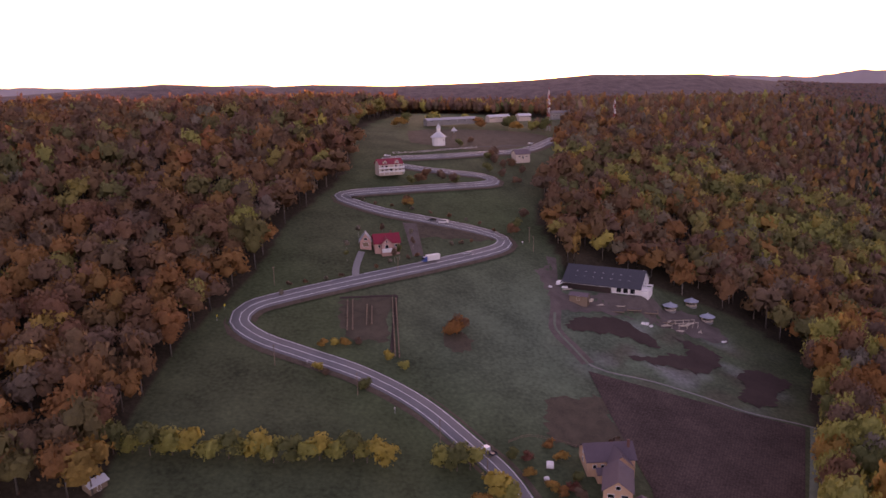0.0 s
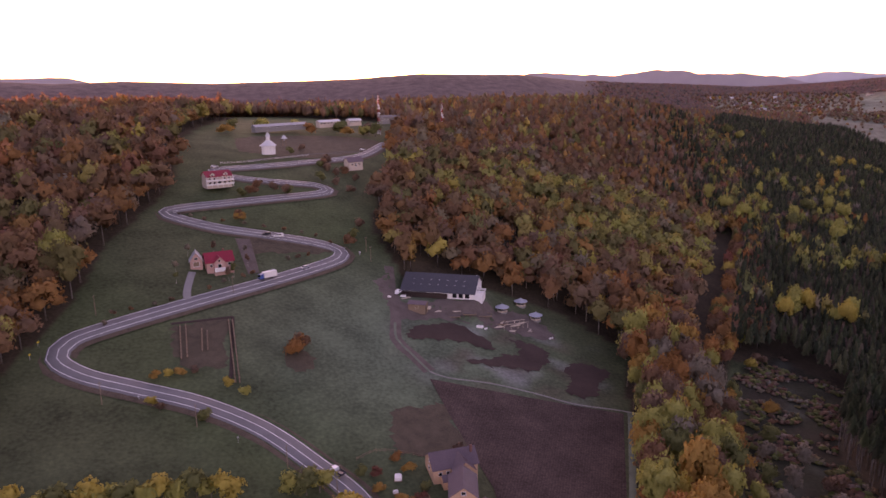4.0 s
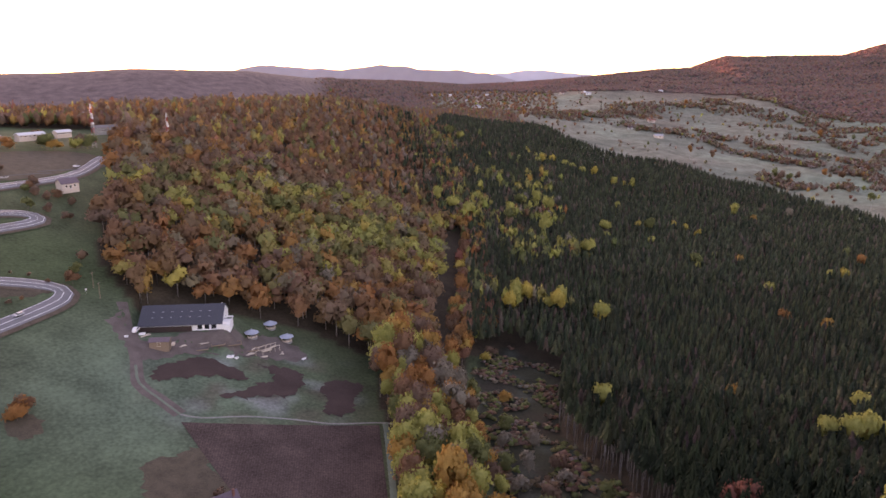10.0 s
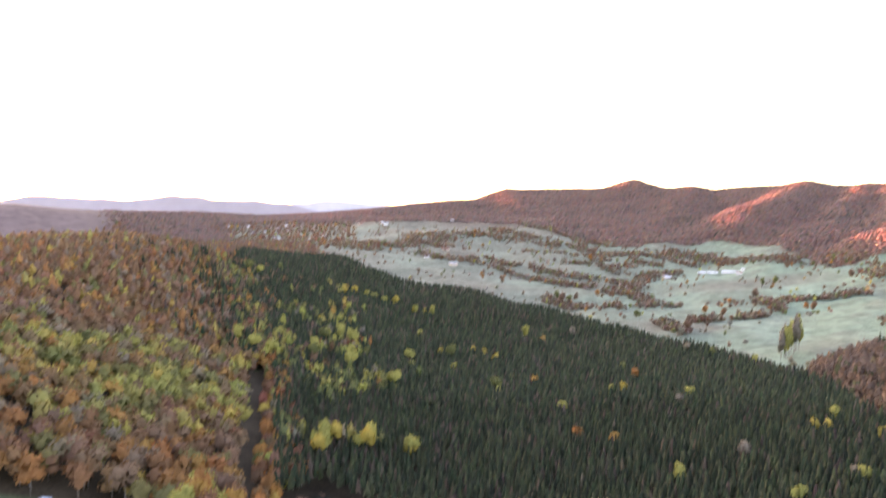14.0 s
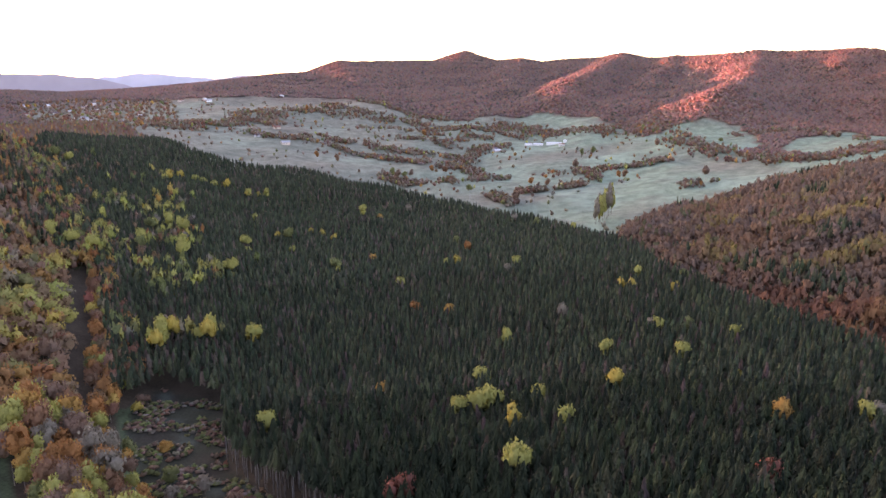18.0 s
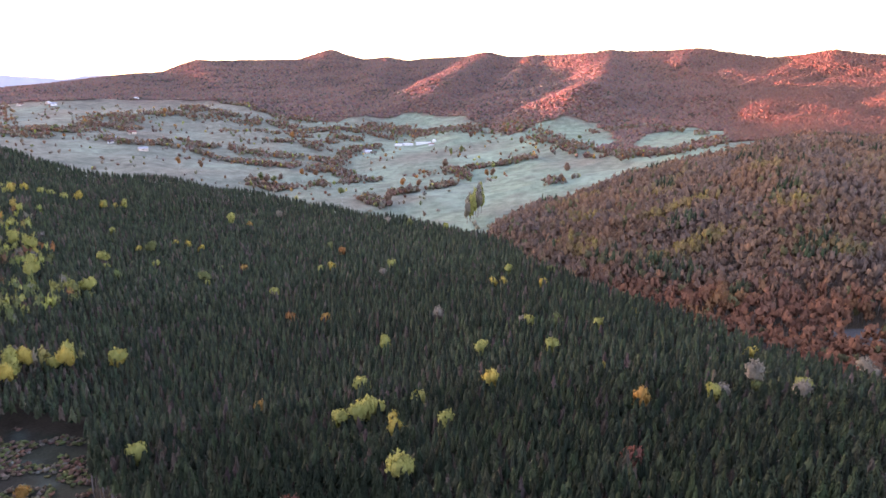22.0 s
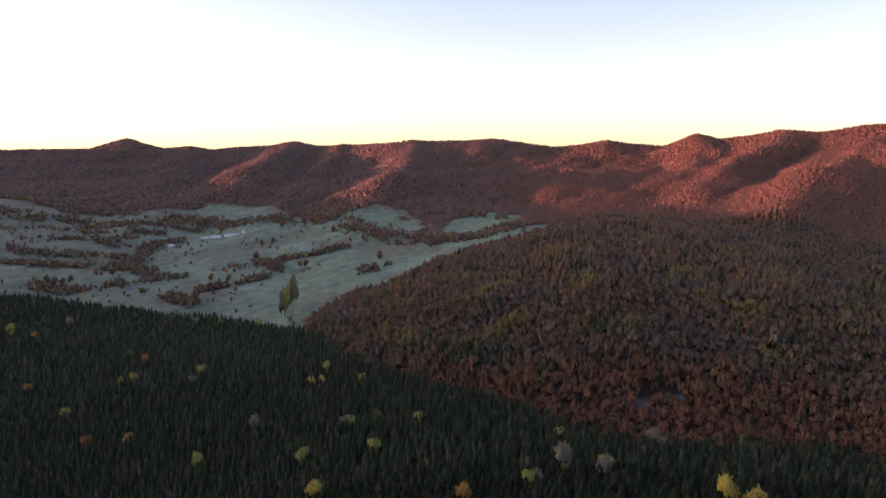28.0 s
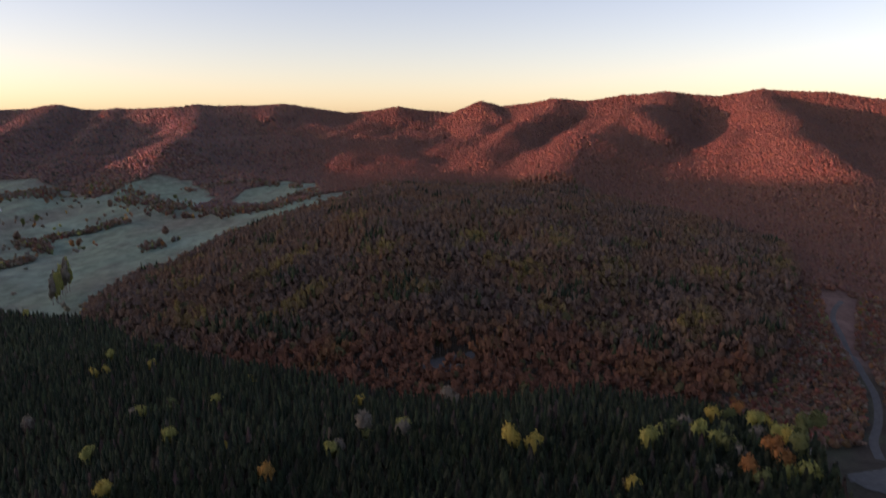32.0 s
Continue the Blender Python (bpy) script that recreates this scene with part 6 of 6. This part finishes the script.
HEDGES = [([(1073, 1142), (1134, 1124), (1253, 1138), (1295, 1108), (1314, 1067)], 300, 26), ([(1700, 1150), (1616, 1070), (1618, 1000), (1601, 888), (1639, 842)], 200, 16), ([(990, 1505), (1044, 1468), (1021, 1313), (970, 1170)], 320, 28), ([(1480, 640), (1500, 780), (1460, 900)], 70, 9), ([(1236, 608), (1233, 539), (1145, 460), (1192, 437)], 110, 9), ([(1022, 389), (997, 349), (1020, 343)], 70, 8), ([(1078, 357), (1128, 334), (1146, 299), (1160, 283)], 80, 6), ([(1225, 922), (1222, 805), (1199, 678), (1209, 573), (1210, 497)], 150, 6), ([(1298, 913), (1289, 786), (1292, 669), (1305, 558)], 150, 9),
          ([(1281, 560), (1350, 575), (1441, 576), (1498, 546)], 120, 10), ([(1590, 889), (1640, 787), (1554, 648), (1563, 610)], 110, 9), ([(1839, 1174), (1769, 986), (1721, 776)], 120, 9), ([(1438, 1128), (1540, 1120), (1567, 1020)], 90, 14), ([(1077, 622), (1066, 576), (1069, 508), (1111, 503)], 90, 9),
          ([(1670, 665), (1740, 615), (1679, 494), (1720, 400), (1686, 242)], 420, 24), ([(1256, 350), (1291, 315), (1212, 274)], 60, 8), ([(1314, 286), (1334, 212), (1358, 171)], 70, 7), ([(1612, 205), (1417, 87), (1336, -4), (1322, -87), (1353, -130), (1425, -169)], 380, 16), ([(1130, 113), (1173, 79)], 30, 7),
          ([(860, 150), (905, 124), (990, 90), (1022, 40), (1128, -16)], 130, 9), ([(1606, 75), (1640, -54), (1535, -157)], 90, 9), ([(1406, 1186), (1366, 1102)], 130, 24), ([(1191, 1013), (1157, 928), (1268, 905)], 90, 8), ([(1560, 780), (1640, 700), (1620, 560)], 70, 8), ([(1380, 800), (1420, 700), (1400, 620)], 60, 8)]
hx, hy = map(np.concatenate, zip(*[hedge_line(*h, k) for k, h in enumerate(HEDGES)]))
m = wave(hx, hy, 38, 3) + 0.5 * wave(hx, hy, 15, 7) > -0.3
hx, hy = hx[m], hy[m]
scrub("valley_hedges", "brown autumn hedges between the frosty meadows", hx, hy, 9.0, 4.2, (1.2, 0.2, 0, 0.1, 0.2, 1.2, 0.1, 7, 5), BUSH)
gx, gy = scatter([(900, 260), (1600, 120), (1800, 1000), (1500, 1500), (1000, 1160), (940, 800)], 25)
m = wave(gx, gy, 70, 6) + 0.5 * wave(gx, gy, 25, 8) > 0.2
scrub("meadow_bushes", "scattered brown bushes on the frosty meadows", gx[m], gy[m], 7.0, 3.8, (1.5, 0.3, 0.1, 0.2, 0.6, 1.5, 0.2, 5, 3), BUSH)
vx, vy = scatter([(1000, 1180), (1050, 1500), (1200, 1860), (1480, 1880), (1500, 1560), (1300, 1330), (1120, 1150)], 22)
scrub("village_trees", "autumn trees and bushes among the village houses", vx, vy, 10.0, 5.5, (0.8, 0.1, 0, 0.1, 0.4, 3, 0.2, 6, 1), BUSH)
mx, my = scatter([(262, 330), (321, 430), (383, 506), (460, 640), (600, 930), (700, 830), (660, 620), (520, 430), (400, 330), (320, 300)], 10.5)
m = wave(mx, my, 45, 2) + 0.6 * wave(mx, my, 18, 5) > 0.3 + np.clip((np.hypot(mx - 420, my - 540) - 120) / 600, 0, 0.5)
m &= (rng.random(len(mx)) < np.clip(near_line([(700, 830), (660, 620), (520, 430), (380, 310), (270, 270)], mx, my) / 110, 0.1, 1)) & (near_line(RIDE, mx, my) > 8)
forest("mixed_edge", "broadleaf trees mixed into the edge of the spruce wood", mx[m], my[m], rng.normal(21.5, 1.8, m.sum()), rng.uniform(3.2, 5.4, m.sum()), palette(int(m.sum()), (5, 4.0, 0.4, 0.3, 0.4, 0.8, 0.1, 1.2, 0.8), AUTUMN), LEAF_MID, M_LEAF)
CLUMPS = [(532, 581, 16), (463, 606, 12), (506, 554, 14), (470, 460, 12), (425, 440, 14), (575, 610, 12), (640, 690, 12), (713, 766, 12), (605, 650, 10), (395, 545, 12), (420, 520, 12), (450, 560, 12)]
ox, oy = np.hstack([(cx + rng.normal(0, cr, 9), cy + rng.normal(0, cr, 9)) for cx, cy, cr in CLUMPS])
forest("broadleaf_clumps", "yellow-green clumps of broadleaf trees among spruces", ox, oy, rng.normal(21, 1.8, len(ox)), rng.uniform(4.2, 6.0, len(ox)), palette(len(ox), (3, 6, 0.8, 0.3, 0.3, 0, 0, 0.3, 0.6), AUTUMN, 0.12), LEAF_MID, M_LEAF)
# the woods run into each other along their border
BORDER = np.array(smooth_line([(378, 515), (450, 640), (600, 930)], 4.0))
k, off = rng.integers(len(BORDER), size=300), rng.exponential(26, 300) - 6
ux, uy = BORDER[k, 0] + off * 0.87, BORDER[k, 1] - off * 0.5
forest("border_trees", "autumn trees straying from the beech wood into the spruces", ux, uy, rng.normal(19.5, 1.8, 300), rng.uniform(3.6, 5.2, 300), palette(300, north_mix(ux, uy) + np.array((2, 2, 0, 0, 0, 0, 0, 2, 0)), AUTUMN), LEAF_MID, M_LEAF)
k, off = rng.integers(len(BORDER), size=260), rng.exponential(22, 260)
ux, uy = BORDER[k, 0] - off * 0.87, BORDER[k, 1] + off * 0.5
forest("border_spruces", "dark spruces straying into the beech wood", ux, uy, rng.normal(20, 1.8, 260), rng.uniform(2.6, 3.6, 260), palette(260, (5, 4, 4, 1), SPRUCE, 0.3), SPRUCE_MID, M_NEEDLE)
ex, ey = scatter([(186, 258), (206, 288), (236, 326), (272, 372), (326, 440), (380, 506), (395, 500), (345, 428), (290, 355), (258, 312), (228, 293), (206, 276)], 6.6)
m = near_line(RIDE, ex, ey) > 3.5
ex, ey = ex[m], ey[m]
forest("ride_edge", "rust and orange trees beside the dark forest ride", ex, ey, rng.normal(15.5, 2.0, len(ex)), rng.uniform(3.2, 5.0, len(ex)), palette(len(ex), (1.5, 0.6, 0.2, 0.8, 4, 4, 1.2, 3, 0.6), AUTUMN), LEAF_NEAR, M_LEAF)
ex, ey = scatter([(150, 285), (172, 258), (196, 290), (190, 300), (165, 292)], 7.0)
forest("wood_corner", "autumn trees where the belt meets the wood", ex, ey, rng.normal(15, 2.5, len(ex)), rng.uniform(3.2, 4.8, len(ex)), palette(len(ex), (3, 3, 0.3, 1, 3, 2, 0.2, 1, 1), AUTUMN), LEAF_NEAR, M_LEAF)
TRACK = [(560, -640), (525, -593), (457, -541), (400, -492), (343, -444), (300, -398), (270, -360), (240, -330)]
kx, ky = scatter([(335, -285), (300, -292), (255, -300), (262, -345), (343, -436), (400, -484), (457, -533), (525, -585), (640, -680), (600, -610), (540, -548), (450, -472), (385, -397)], 4.6)
k2x, k2y = scatter([(190, -320), (249, -352), (343, -452), (457, -550), (560, -660), (700, -800), (600, -860), (470, -700), (330, -560), (250, -440), (170, -380)], 5.6)
kx, ky = np.r_[kx, k2x], np.r_[ky, k2y]
m = near_line(TRACK, kx, ky) > 6
kx, ky = kx[m], ky[m]
scrub("young_growth", "young rust-red growth at the foot of the hill", kx, ky, 5.0, 2.7, (0.4, 0, 0, 0.05, 0.2, 3, 2, 7, 0.6), BUSH)
